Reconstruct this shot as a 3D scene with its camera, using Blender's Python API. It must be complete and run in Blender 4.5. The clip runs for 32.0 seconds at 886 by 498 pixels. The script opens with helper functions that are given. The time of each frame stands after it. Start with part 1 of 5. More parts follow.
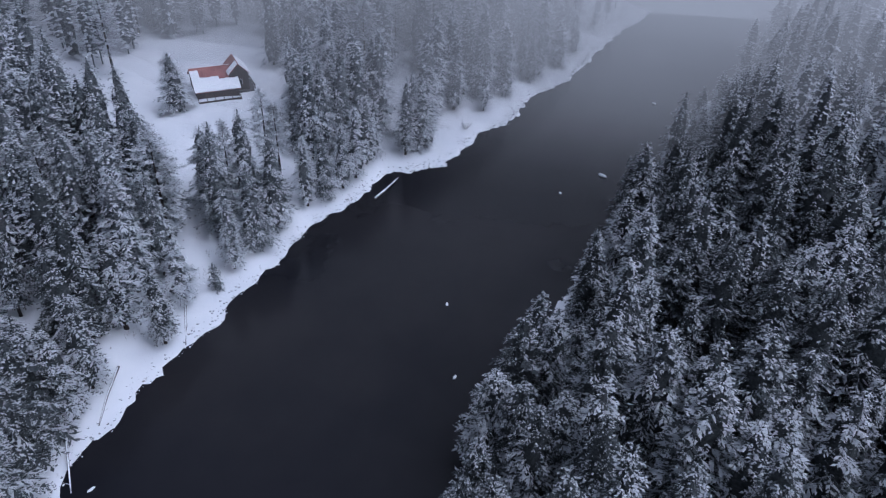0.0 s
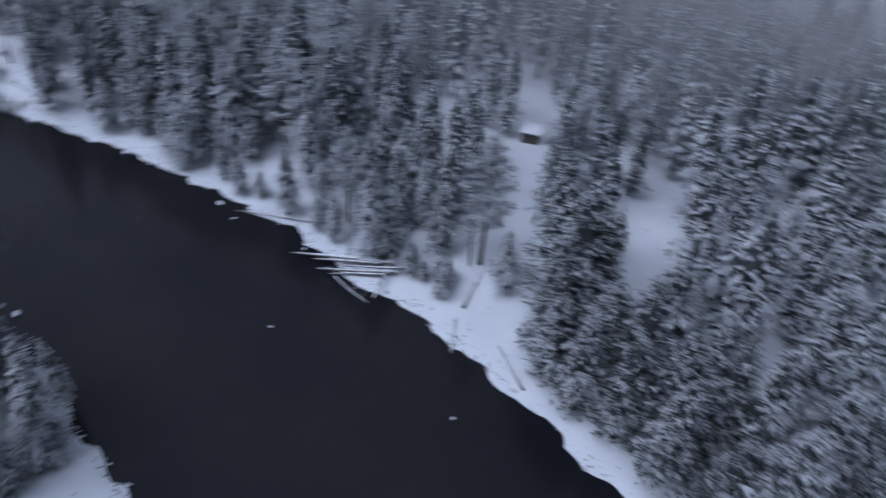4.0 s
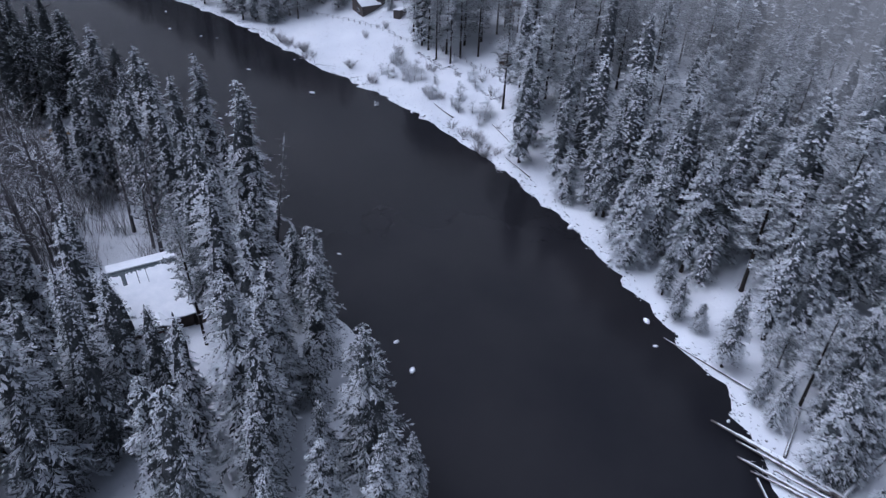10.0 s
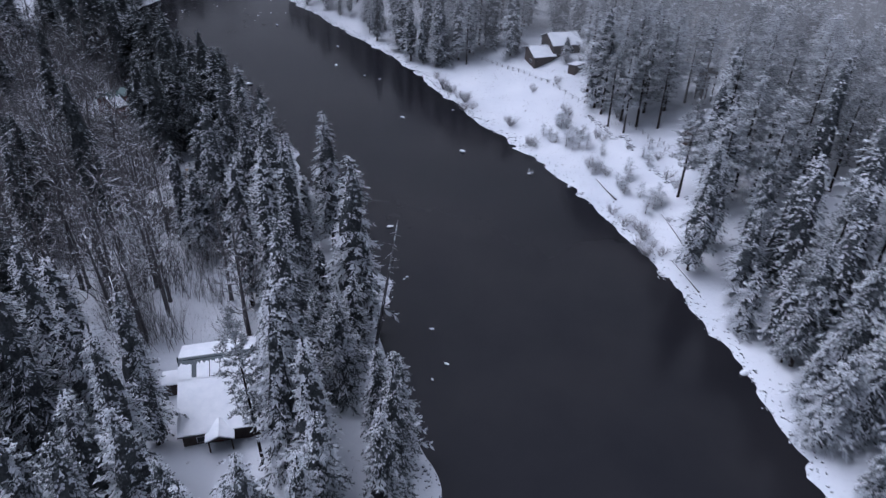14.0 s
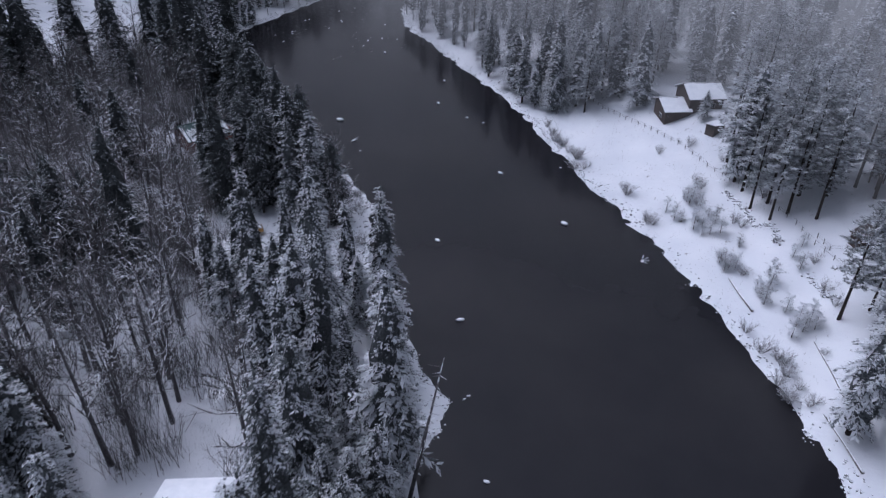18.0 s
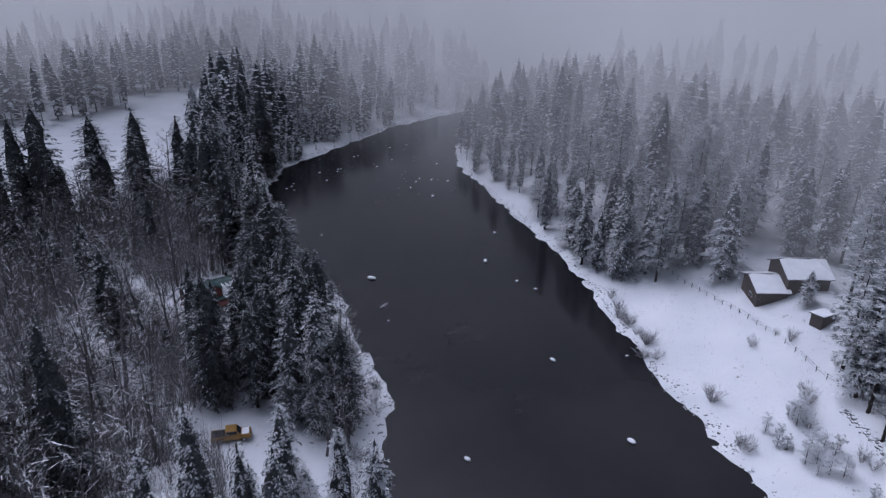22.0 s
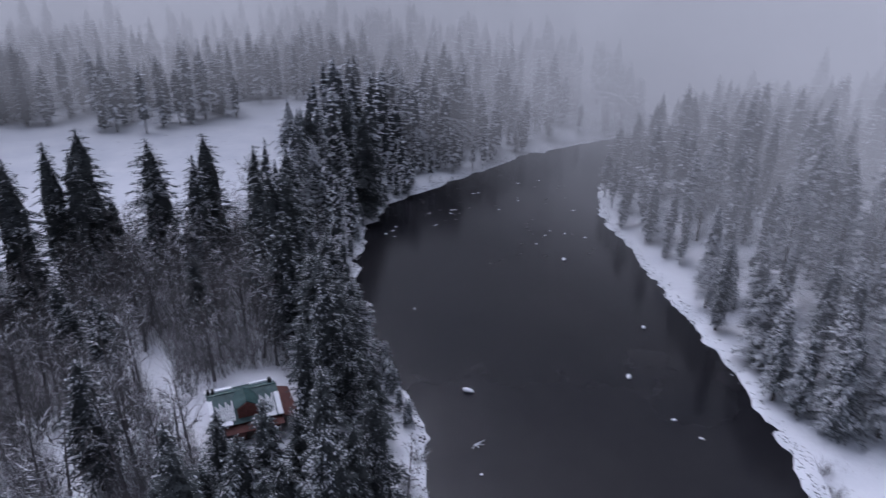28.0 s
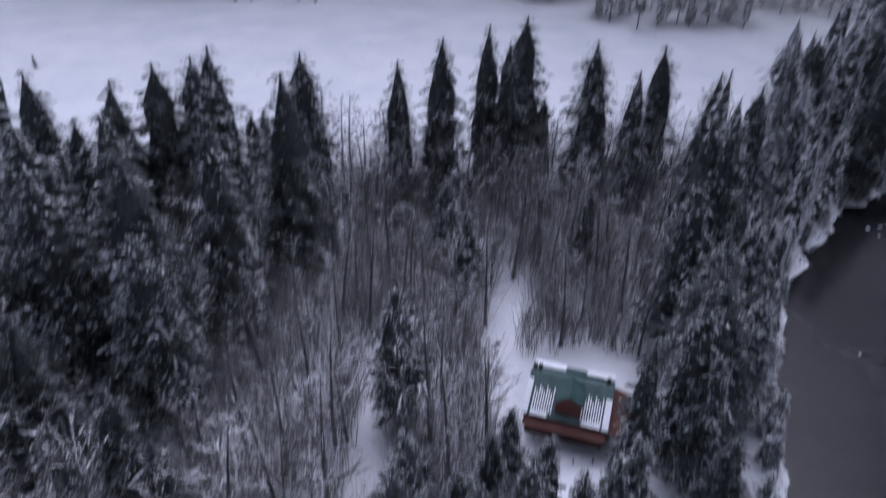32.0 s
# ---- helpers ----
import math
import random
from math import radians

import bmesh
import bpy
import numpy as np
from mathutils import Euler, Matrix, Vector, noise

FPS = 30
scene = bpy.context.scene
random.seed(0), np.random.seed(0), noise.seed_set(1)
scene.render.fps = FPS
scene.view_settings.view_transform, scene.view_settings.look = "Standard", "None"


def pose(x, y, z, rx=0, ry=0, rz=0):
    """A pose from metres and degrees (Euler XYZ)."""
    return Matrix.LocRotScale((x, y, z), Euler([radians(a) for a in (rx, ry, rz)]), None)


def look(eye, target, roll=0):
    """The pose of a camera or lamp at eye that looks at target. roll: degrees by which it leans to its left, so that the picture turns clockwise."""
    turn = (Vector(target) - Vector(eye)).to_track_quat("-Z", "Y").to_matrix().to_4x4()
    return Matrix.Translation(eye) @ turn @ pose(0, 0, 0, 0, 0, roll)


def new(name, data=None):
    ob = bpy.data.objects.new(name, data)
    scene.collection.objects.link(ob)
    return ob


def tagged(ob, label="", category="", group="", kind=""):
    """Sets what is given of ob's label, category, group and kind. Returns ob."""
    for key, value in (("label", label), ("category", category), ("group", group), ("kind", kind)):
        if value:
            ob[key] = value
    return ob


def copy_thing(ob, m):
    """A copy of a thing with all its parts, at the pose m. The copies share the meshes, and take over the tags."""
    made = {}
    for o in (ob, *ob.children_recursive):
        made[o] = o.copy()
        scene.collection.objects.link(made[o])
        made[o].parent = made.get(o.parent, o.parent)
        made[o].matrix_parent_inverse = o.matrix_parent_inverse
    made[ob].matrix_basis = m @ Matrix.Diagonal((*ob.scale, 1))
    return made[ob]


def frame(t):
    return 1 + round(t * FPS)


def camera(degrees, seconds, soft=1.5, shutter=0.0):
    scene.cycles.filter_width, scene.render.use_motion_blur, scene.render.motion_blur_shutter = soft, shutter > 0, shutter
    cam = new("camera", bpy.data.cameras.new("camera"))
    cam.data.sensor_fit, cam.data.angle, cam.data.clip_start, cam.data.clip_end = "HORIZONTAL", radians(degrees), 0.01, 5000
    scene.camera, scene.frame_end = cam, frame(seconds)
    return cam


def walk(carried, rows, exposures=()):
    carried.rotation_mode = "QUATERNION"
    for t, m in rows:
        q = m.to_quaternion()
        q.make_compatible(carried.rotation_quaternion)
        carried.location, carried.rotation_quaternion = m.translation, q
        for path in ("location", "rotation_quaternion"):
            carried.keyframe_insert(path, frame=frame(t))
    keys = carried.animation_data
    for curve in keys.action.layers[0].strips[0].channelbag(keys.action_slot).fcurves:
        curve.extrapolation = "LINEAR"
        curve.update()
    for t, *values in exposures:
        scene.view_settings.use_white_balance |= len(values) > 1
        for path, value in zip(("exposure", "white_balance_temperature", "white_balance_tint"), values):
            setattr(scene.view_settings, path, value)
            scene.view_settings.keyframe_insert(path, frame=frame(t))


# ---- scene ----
cam = camera(64.3, 32.0, soft=1.25, shutter=0.6)
PATH = [
    (0, (-0.88, -0.96, 75.51), (31.273, 6.991, 53.074), 2.19),
    (0.3, (-0.88, -0.96, 75.51), (31.273, 6.991, 53.074), 2.19),
    (0.5, (-0.91, -0.78, 75.18), (30.634, 9.361, 52.766), 2.38),
    (1, (-0.68, -0.60, 74.81), (22.743, 22.603, 52.156), 5.16),
    (1.5, (-0.21, -0.39, 74.39), (14.139, 28.957, 51.303), 5.98),
    (2, (0.06, -0.16, 73.92), (6.272, 31.722, 50.577), 5.95),
    (2.5, (-0.00, -0.00, 73.43), (-2.289, 32.247, 49.877), 6.11),
    (3, (-0.49, 0.23, 72.92), (-11.615, 30.431, 49.160), 6.10),
    (3.5, (-0.95, 0.43, 72.42), (-20.135, 26.087, 48.470), 5.64),
    (4, (-1.41, 0.68, 71.93), (-26.988, 19.958, 47.967), 5.45),
    (4.5, (-2.00, 0.87, 71.45), (-31.801, 12.666, 47.520), 5.34),
    (6.5, (-9.26, 0.13, 70.34), (-40.924, 3.461, 46.128), 5.32),
    (7, (-10.89, 0.53, 70.28), (-42.783, 2.552, 46.214), 4.80),
    (7.5, (-12.66, 0.99, 70.22), (-44.768, 1.813, 46.374), 4.14),
    (8, (-14.57, 1.45, 70.17), (-46.852, 1.248, 46.546), 3.68),
    (8.5, (-16.65, 1.87, 70.09), (-49.060, 1.093, 46.665), 3.25),
    (9, (-18.86, 2.19, 70.00), (-51.416, 1.384, 46.770), 2.90),
    (9.5, (-21.24, 2.48, 69.87), (-53.944, 1.669, 46.858), 2.65),
    (10, (-23.87, 2.72, 69.71), (-56.666, 1.269, 46.861), 2.44),
    (10.5, (-26.67, 3.01, 69.53), (-59.503, 0.224, 46.854), 2.31),
    (11, (-29.56, 3.33, 69.36), (-62.381, -0.619, 46.841), 2.15),
    (11.5, (-32.53, 3.61, 69.21), (-65.326, -1.249, 46.831), 1.99),
    (12, (-35.61, 3.79, 69.10), (-68.320, -2.079, 46.841), 1.91),
    (12.5, (-38.71, 3.91, 69.01), (-71.292, -3.017, 46.861), 1.83),
    (13, (-41.90, 4.00, 68.91), (-74.380, -3.689, 46.865), 1.63),
    (13.5, (-45.26, 4.04, 68.80), (-77.433, -5.049, 46.837), 1.48),
    (14, (-48.80, 3.99, 68.67), (-80.523, -6.703, 46.779), 1.47),
    (14.5, (-52.39, 3.90, 68.52), (-83.739, -7.964, 46.696), 1.27),
    (16.5, (-66.51, 1.33, 67.06), (-96.510, -14.102, 45.563), 1.39),
    (17, (-69.85, 0.54, 66.95), (-99.370, -15.854, 45.513), 1.36),
    (17.5, (-73.03, -0.22, 66.90), (-102.358, -17.002, 45.494), 1.22),
    (18, (-76.17, -1.11, 66.92), (-105.502, -17.949, 45.554), 0.98),
    (18.5, (-79.38, -2.19, 67.01), (-108.731, -18.984, 45.639), 0.83),
    (19, (-82.71, -3.41, 67.16), (-112.065, -20.167, 45.778), 0.62),
    (19.5, (-86.11, -4.78, 67.34), (-115.536, -21.513, 46.028), 0.36),
    (20, (-89.47, -6.27, 67.47), (-121.031, -23.813, 50.261), 0.34),
    (20.5, (-92.58, -7.74, 67.50), (-124.763, -25.407, 51.610), 0.30),
    (21, (-95.70, -9.35, 67.43), (-127.584, -27.555, 51.550), 0.42),
    (21.5, (-98.95, -11.04, 67.31), (-129.493, -31.448, 51.473), 0.76),
    (22, (-102.25, -12.66, 67.16), (-132.156, -33.997, 51.340), 0.90),
    (22.5, (-105.52, -14.34, 67.03), (-135.422, -35.669, 51.194), 0.77),
    (23, (-108.71, -16.15, 66.90), (-138.639, -37.450, 51.066), 0.60),
    (23.5, (-111.88, -18.12, 66.79), (-141.020, -40.491, 50.958), 0.75),
    (24, (-115.03, -20.22, 66.70), (-143.345, -43.620, 50.864), 0.88),
    (24.5, (-118.15, -22.36, 66.63), (-146.261, -45.984, 50.758), 0.89),
    (26.5, (-129.93, -31.80, 66.90), (-158.061, -55.236, 50.794), 0.56),
    (27, (-132.80, -34.41, 66.67), (-159.845, -59.109, 50.596), 0.80),
    (27.5, (-135.65, -37.00, 66.37), (-162.401, -62.031, 50.315), 0.97),
    (28, (-138.55, -39.84, 65.96), (-163.555, -66.675, 49.991), 1.16),
    (28.5, (-141.44, -42.80, 65.47), (-163.276, -72.310, 49.578), 1.74),
    (29, (-144.27, -45.77, 65.00), (-162.331, -77.749, 49.155), 2.20),
    (29.5, (-147.02, -48.90, 64.59), (-161.386, -82.701, 48.741), 2.51),
    (30, (-149.62, -52.03, 64.27), (-160.471, -87.119, 48.424), 2.70),
    (30.5, (-152.01, -54.97, 64.02), (-159.820, -90.886, 48.239), 2.63),
    (31, (-154.02, -57.33, 63.79), (-159.627, -93.770, 48.287), 2.50),
    (31.5, (-155.67, -58.84, 63.58), (-158.866, -95.349, 47.546), 2.01),
    (32, (-157.10, -59.98, 63.37), (-158.398, -93.668, 41.846), 1.40),
]
walk(cam, [(t, look(eye, target, roll)) for t, eye, target, roll in PATH],
     exposures=[(0, 0.52, 5120, 17), (1.5, 0.64, 5400, 17), (2.2, 0.5, 5400, 17), (3.0, 0.22, 5150, 16), (4.5, 0.2, 5050, 15), (7.5, 0.62, 5120, 16), (12, 0.68, 5220, 18), (16, 0.7, 5330, 19),
                (21, 0.52, 5380, 20), (28, 0.66, 5380, 22), (30, 0.85, 5400, 22), (32, 0.8, 5400, 23)])

# ---- world and light: an overcast winter day under low fog ----
world = bpy.data.worlds.new("overcast_sky")
scene.world = world
world.use_nodes = True
wn, wl = world.node_tree.nodes, world.node_tree.links
sky = wn.new("ShaderNodeTexSky")
sky.sky_type = "NISHITA"
sky.sun_disc = False
sky.sun_elevation, sky.sun_rotation = radians(48), radians(200)
sky.dust_density, sky.air_density = 6.0, 1.0
grey = wn.new("ShaderNodeHueSaturation")
grey.inputs["Saturation"].default_value = 0.32
wl.new(sky.outputs["Color"], grey.inputs["Color"])
wl.new(grey.outputs["Color"], wn["Background"].inputs["Color"])
wn["Background"].inputs["Strength"].default_value = 0.075
sun = new("sun", bpy.data.lights.new("sun", "SUN"))
sun.data.energy, sun.data.angle, sun.data.color = 0.55, radians(40), (1.0, 0.97, 0.95)
sun.matrix_world = look((0, 0, 200), (-40, 80, 0))


# ---- materials ----
def node_material(name):
    m = bpy.data.materials.new(name)
    m.use_nodes = True
    return m, m.node_tree.nodes, m.node_tree.links, m.node_tree.nodes["Principled BSDF"]


def ramp(nodes, links, source, stops):
    r = nodes.new("ShaderNodeValToRGB")
    e = r.color_ramp.elements
    while len(e) < len(stops):
        e.new(0.5)
    for k, (p, c) in zip(e, stops):
        k.position, k.color = p, (*c, 1)
    links.new(source, r.inputs["Fac"])
    return r.outputs["Color"]


def noise_node(nodes, links, scale, detail=4.0, coords=None, rough=0.55):
    n = nodes.new("ShaderNodeTexNoise")
    n.inputs["Scale"].default_value, n.inputs["Detail"].default_value = scale, detail
    n.inputs["Roughness"].default_value = rough
    if coords is not None:
        links.new(coords, n.inputs["Vector"])
    return n.outputs["Fac"]


def maths(nodes, links, op, a, b):
    n = nodes.new("ShaderNodeMath")
    n.operation = op
    for i, v in enumerate((a, b)):
        if isinstance(v, (int, float)):
            n.inputs[i].default_value = v
        else:
            links.new(v, n.inputs[i])
    return n.outputs[0]


def mix(nodes, links, fac, a, b):
    n = nodes.new("ShaderNodeMix")
    n.data_type = "RGBA"
    links.new(fac, n.inputs[0])
    for s, v in ((n.inputs[6], a), (n.inputs[7], b)):
        if isinstance(v, tuple):
            s.default_value = (*v, 1)
        else:
            links.new(v, s)
    return n.outputs[2]


def bump(nodes, links, bsdf, height, strength, distance):
    b = nodes.new("ShaderNodeBump")
    b.inputs["Strength"].default_value, b.inputs["Distance"].default_value = strength, distance
    links.new(height, b.inputs["Height"])
    links.new(b.outputs[0], bsdf.inputs["Normal"])


def coords_of(nodes, which="Object"):
    return nodes.new("ShaderNodeTexCoord").outputs[which]


def mottled(name, dark, light, scale, rough=0.85, metal=0.0, relief=0.3, depth=0.03, fine=9.0):
    """Two colours mixed by noise at two sizes, with a fine relief."""
    m, n, l, b = node_material(name)
    c = coords_of(n)
    f = maths(n, l, "ADD", maths(n, l, "MULTIPLY", noise_node(n, l, scale, 5, c), 0.65),
              maths(n, l, "MULTIPLY", noise_node(n, l, scale * fine, 3, c), 0.35))
    l.new(ramp(n, l, f, [(0.36, dark), (0.64, light)]), b.inputs["Base Color"])
    b.inputs["Roughness"].default_value, b.inputs["Metallic"].default_value = rough, metal
    bump(n, l, b, f, relief, depth)
    return m


def snow_ground():
    """Lying snow: soft drifts, faint wind crust, brown grass and litter showing through in patches."""
    m, n, l, b = node_material("lying_snow")
    c = coords_of(n)
    broad, fine = noise_node(n, l, 0.09, 5, c), noise_node(n, l, 1.1, 6, c, 0.65)
    tone = ramp(n, l, broad, [(0.3, (0.60, 0.62, 0.655)), (0.7, (0.71, 0.72, 0.74))])
    thin = maths(n, l, "MULTIPLY", noise_node(n, l, 0.35, 6, c, 0.7), fine)
    bare = ramp(n, l, thin, [(0.36, (0, 0, 0)), (0.45, (1, 1, 1))])
    l.new(mix(n, l, bare, tone, (0.13, 0.115, 0.10)), b.inputs["Base Color"])
    b.inputs["Roughness"].default_value = 0.75
    bump(n, l, b, maths(n, l, "ADD", broad, maths(n, l, "MULTIPLY", fine, 0.25)), 0.6, 0.5)
    return m


def clean_snow(name="settled_snow"):
    m, n, l, b = node_material(name)
    c = coords_of(n)
    f = noise_node(n, l, 0.9, 5, c)
    l.new(ramp(n, l, f, [(0.3, (0.74, 0.76, 0.79)), (0.7, (0.84, 0.85, 0.87))]), b.inputs["Base Color"])
    b.inputs["Roughness"].default_value = 0.7
    bump(n, l, b, f, 0.4, 0.12)
    return m


def snowed(name, dark, light, snow_from, snow_to, scale=1.6, weight=0.55, rough=0.8, thin=0.0, swell=0.5, grain=3.6):
    """A plant or stone with snow on the faces that look up, broken into clots."""
    m, n, l, b = node_material(name)
    c = coords_of(n)
    shift = n.new("ShaderNodeObjectInfo").outputs["Random"]
    v = n.new("ShaderNodeVectorMath")
    v.operation = "ADD"
    l.new(c, v.inputs[0])
    l.new(maths(n, l, "MULTIPLY", shift, 40.0), v.inputs[1])
    at = v.outputs[0]
    up = n.new("ShaderNodeSeparateXYZ")
    l.new(n.new("ShaderNodeNewGeometry").outputs["Normal"], up.inputs[0])
    clots = noise_node(n, l, scale, 3, at, 0.6)
    lay = maths(n, l, "ADD", clots, maths(n, l, "MULTIPLY", up.outputs["Z"], weight))
    lay = maths(n, l, "ADD", lay, maths(n, l, "MULTIPLY", maths(n, l, "SUBTRACT", noise_node(n, l, 0.16, 2, at), 0.5), swell))
    lay = maths(n, l, "ADD", lay, maths(n, l, "MULTIPLY", maths(n, l, "SUBTRACT", shift, 0.5), 0.16))
    if thin:
        bough_of = maths(n, l, "SUBTRACT", n.new("ShaderNodeNewGeometry").outputs["Random Per Island"], 0.5)
        lay = maths(n, l, "ADD", lay, maths(n, l, "MULTIPLY", bough_of, 0.36))
    fac = ramp(n, l, lay, [(snow_from, (0, 0, 0)), (snow_to, (1, 1, 1))])
    # on needles, the fine dark grain paints shaded gaps between the sprays
    needles = maths(n, l, "ADD", maths(n, l, "MULTIPLY", noise_node(n, l, 0.7, 3, at), 0.35), maths(n, l, "MULTIPLY", noise_node(n, l, grain, 2, at), 0.65))
    under = ramp(n, l, needles, [(0.38, dark), (0.62, light)])
    l.new(mix(n, l, fac, under, (0.78, 0.80, 0.83)), b.inputs["Base Color"])
    b.inputs["Roughness"].default_value = rough
    b.inputs["Specular IOR Level"].default_value = 0.2
    if thin:
        through_it, blend = n.new("ShaderNodeBsdfTranslucent"), n.new("ShaderNodeMixShader")
        l.new(b.inputs["Base Color"].links[0].from_socket, through_it.inputs["Color"])
        blend.inputs[0].default_value = thin
        l.new(b.outputs[0], blend.inputs[1])
        l.new(through_it.outputs[0], blend.inputs[2])
        l.new(blend.outputs[0], n["Material Output"].inputs["Surface"])
    return m


def river_water():
    m, n, l, b = node_material("river_water")
    c = coords_of(n)
    l.new(ramp(n, l, noise_node(n, l, 0.03, 4, c), [(0.35, (0.011, 0.011, 0.014)), (0.65, (0.020, 0.019, 0.021))]),
          b.inputs["Base Color"])
    b.inputs["Roughness"].default_value, b.inputs["IOR"].default_value = 0.16, 1.33
    b.inputs["Specular IOR Level"].default_value = 0.42
    st = n.new("ShaderNodeMapping")
    st.inputs["Scale"].default_value = (0.5, 1.0, 1.0)
    l.new(c, st.inputs[0])
    f = maths(n, l, "ADD", noise_node(n, l, 0.7, 4, st.outputs[0]), maths(n, l, "MULTIPLY", noise_node(n, l, 0.07, 3, c), 2.0))
    bump(n, l, b, f, 0.10, 0.12)
    return m


def boards(name, dark, light):
    """Weathered boards: long grain and stains."""
    m, n, l, b = node_material(name)
    c = coords_of(n)
    st = n.new("ShaderNodeMapping")
    st.inputs["Scale"].default_value = (0.6, 0.6, 6.0)
    l.new(c, st.inputs[0])
    f = maths(n, l, "ADD", maths(n, l, "MULTIPLY", noise_node(n, l, 2.0, 5, st.outputs[0]), 0.6),
              maths(n, l, "MULTIPLY", noise_node(n, l, 0.5, 3, c), 0.4))
    l.new(ramp(n, l, f, [(0.3, dark), (0.7, light)]), b.inputs["Base Color"])
    b.inputs["Roughness"].default_value = 0.85
    bump(n, l, b, f, 0.4, 0.02)
    return m


def mist(name, share):
    """Distant shell, glowing to imitate fog: part of what lies behind it shows through."""
    m = bpy.data.materials.new(name)
    m.use_nodes = True
    n, l = m.node_tree.nodes, m.node_tree.links
    n.remove(n["Principled BSDF"])
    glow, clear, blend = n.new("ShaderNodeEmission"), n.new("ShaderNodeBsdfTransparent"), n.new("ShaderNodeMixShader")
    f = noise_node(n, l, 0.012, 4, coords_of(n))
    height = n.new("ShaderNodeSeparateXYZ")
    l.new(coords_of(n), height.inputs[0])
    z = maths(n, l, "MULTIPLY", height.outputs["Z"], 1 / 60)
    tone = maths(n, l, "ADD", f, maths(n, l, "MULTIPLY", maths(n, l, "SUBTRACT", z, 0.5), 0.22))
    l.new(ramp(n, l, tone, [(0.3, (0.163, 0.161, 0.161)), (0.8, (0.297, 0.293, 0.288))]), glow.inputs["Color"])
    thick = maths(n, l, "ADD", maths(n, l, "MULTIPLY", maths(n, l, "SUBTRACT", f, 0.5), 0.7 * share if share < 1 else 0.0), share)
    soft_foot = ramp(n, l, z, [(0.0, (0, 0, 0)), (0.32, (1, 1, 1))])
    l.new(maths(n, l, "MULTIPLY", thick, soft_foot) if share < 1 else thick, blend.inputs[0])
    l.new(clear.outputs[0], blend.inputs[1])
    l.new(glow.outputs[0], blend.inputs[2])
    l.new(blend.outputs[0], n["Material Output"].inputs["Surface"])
    return m


SNOW_GROUND, SNOW = snow_ground(), clean_snow()
WATER = river_water()
# frosted, dark, green and pine needles are lightened to imitate haze, besides frost
NEEDLES_FROST_HAZE = snowed("frosted_hazy_needles", (0.095, 0.108, 0.115), (0.33, 0.35, 0.36), 0.79, 0.87, 3.4, 0.40, thin=0.5)
NEEDLES_DARK = snowed("dark_needles", (0.088, 0.098, 0.102), (0.185, 0.198, 0.203), 0.77, 0.86, 3.4, 0.40, thin=0.5)
# less snow than NEEDLES_DARK, and shade put into a darker needle colour
NEEDLES_SHADED = snowed("shaded_frost_tipped_needles", (0.058, 0.066, 0.069), (0.13, 0.142, 0.146), 0.86, 0.93, 3.4, 0.40, thin=0.5)
NEEDLES_GREEN = snowed("deep_green_needles", (0.062, 0.071, 0.074), (0.135, 0.147, 0.15), 0.97, 1.06, 3.4, 0.36, thin=0.5)
NEEDLES_PINE = snowed("pine_needles", (0.125, 0.136, 0.14), (0.34, 0.355, 0.36), 0.76, 0.94, 3.4, 0.38, thin=0.5)
BARK = snowed("conifer_bark", (0.020, 0.017, 0.015), (0.060, 0.048, 0.042), 0.80, 0.95, 1.2, 0.5)
BARK_GREY = snowed("bare_tree_bark", (0.085, 0.08, 0.082), (0.16, 0.152, 0.154), 0.9, 1.1, 1.6, 0.55)
TWIG = snowed("brown_twigs", (0.14, 0.13, 0.13), (0.28, 0.27, 0.268), 0.5, 0.82, 2.0, 0.45)
THICKET = snowed("snow_dusted_saplings", (0.095, 0.091, 0.094), (0.175, 0.167, 0.17), 0.88, 1.2, 2.0, 0.3)
NEEDLES_RIME = snowed("rimed_young_needles", (0.19, 0.20, 0.205), (0.42, 0.43, 0.435), 0.66, 0.92, 4.5, 0.36, thin=0.5)
PALE_BRUSH = snowed("snow_laden_brush", (0.16, 0.155, 0.16), (0.30, 0.29, 0.295), 0.5, 0.85, 2.0, 0.35)
DRY_GRASS = mottled("dry_grass", (0.060, 0.050, 0.040), (0.16, 0.135, 0.11), 0.5)
STONE = snowed("snowed_stone", (0.020, 0.020, 0.022), (0.07, 0.07, 0.075), 0.72, 0.88, 1.5, 0.5)
BARE_STONE = mottled("wet_stone", (0.012, 0.012, 0.014), (0.05, 0.048, 0.048), 1.2, 0.55)
LOG_WOOD = snowed("weathered_log", (0.08, 0.07, 0.065), (0.21, 0.19, 0.18), 0.86, 1.02, 1.6, 0.6)
BOARDS_BROWN = boards("brown_board_wall", (0.030, 0.022, 0.019), (0.085, 0.062, 0.052))
BOARDS_RED = boards("red_brown_board_wall", (0.060, 0.022, 0.018), (0.13, 0.050, 0.040))
BOARDS_GREY = boards("grey_weathered_boards", (0.040, 0.036, 0.035), (0.12, 0.105, 0.10))
FENCE_WOOD = snowed("snowy_fence_wood", (0.09, 0.085, 0.085), (0.18, 0.17, 0.168), 0.62, 0.86, 2.0, 0.5)
METAL_GREEN = mottled("frosted_green_metal_roof", (0.010, 0.040, 0.037), (0.045, 0.092, 0.088), 0.7, 0.5, 0.0, 0.1, 0.03, 3.0)
METAL_SLATE = mottled("slate_metal_roof", (0.035, 0.050, 0.058), (0.075, 0.095, 0.105), 0.6, 0.5, 0.0, 0.1)
METAL_RED = mottled("red_metal_roof", (0.20, 0.060, 0.050), (0.34, 0.12, 0.10), 0.5, 0.5, 0.0, 0.1)
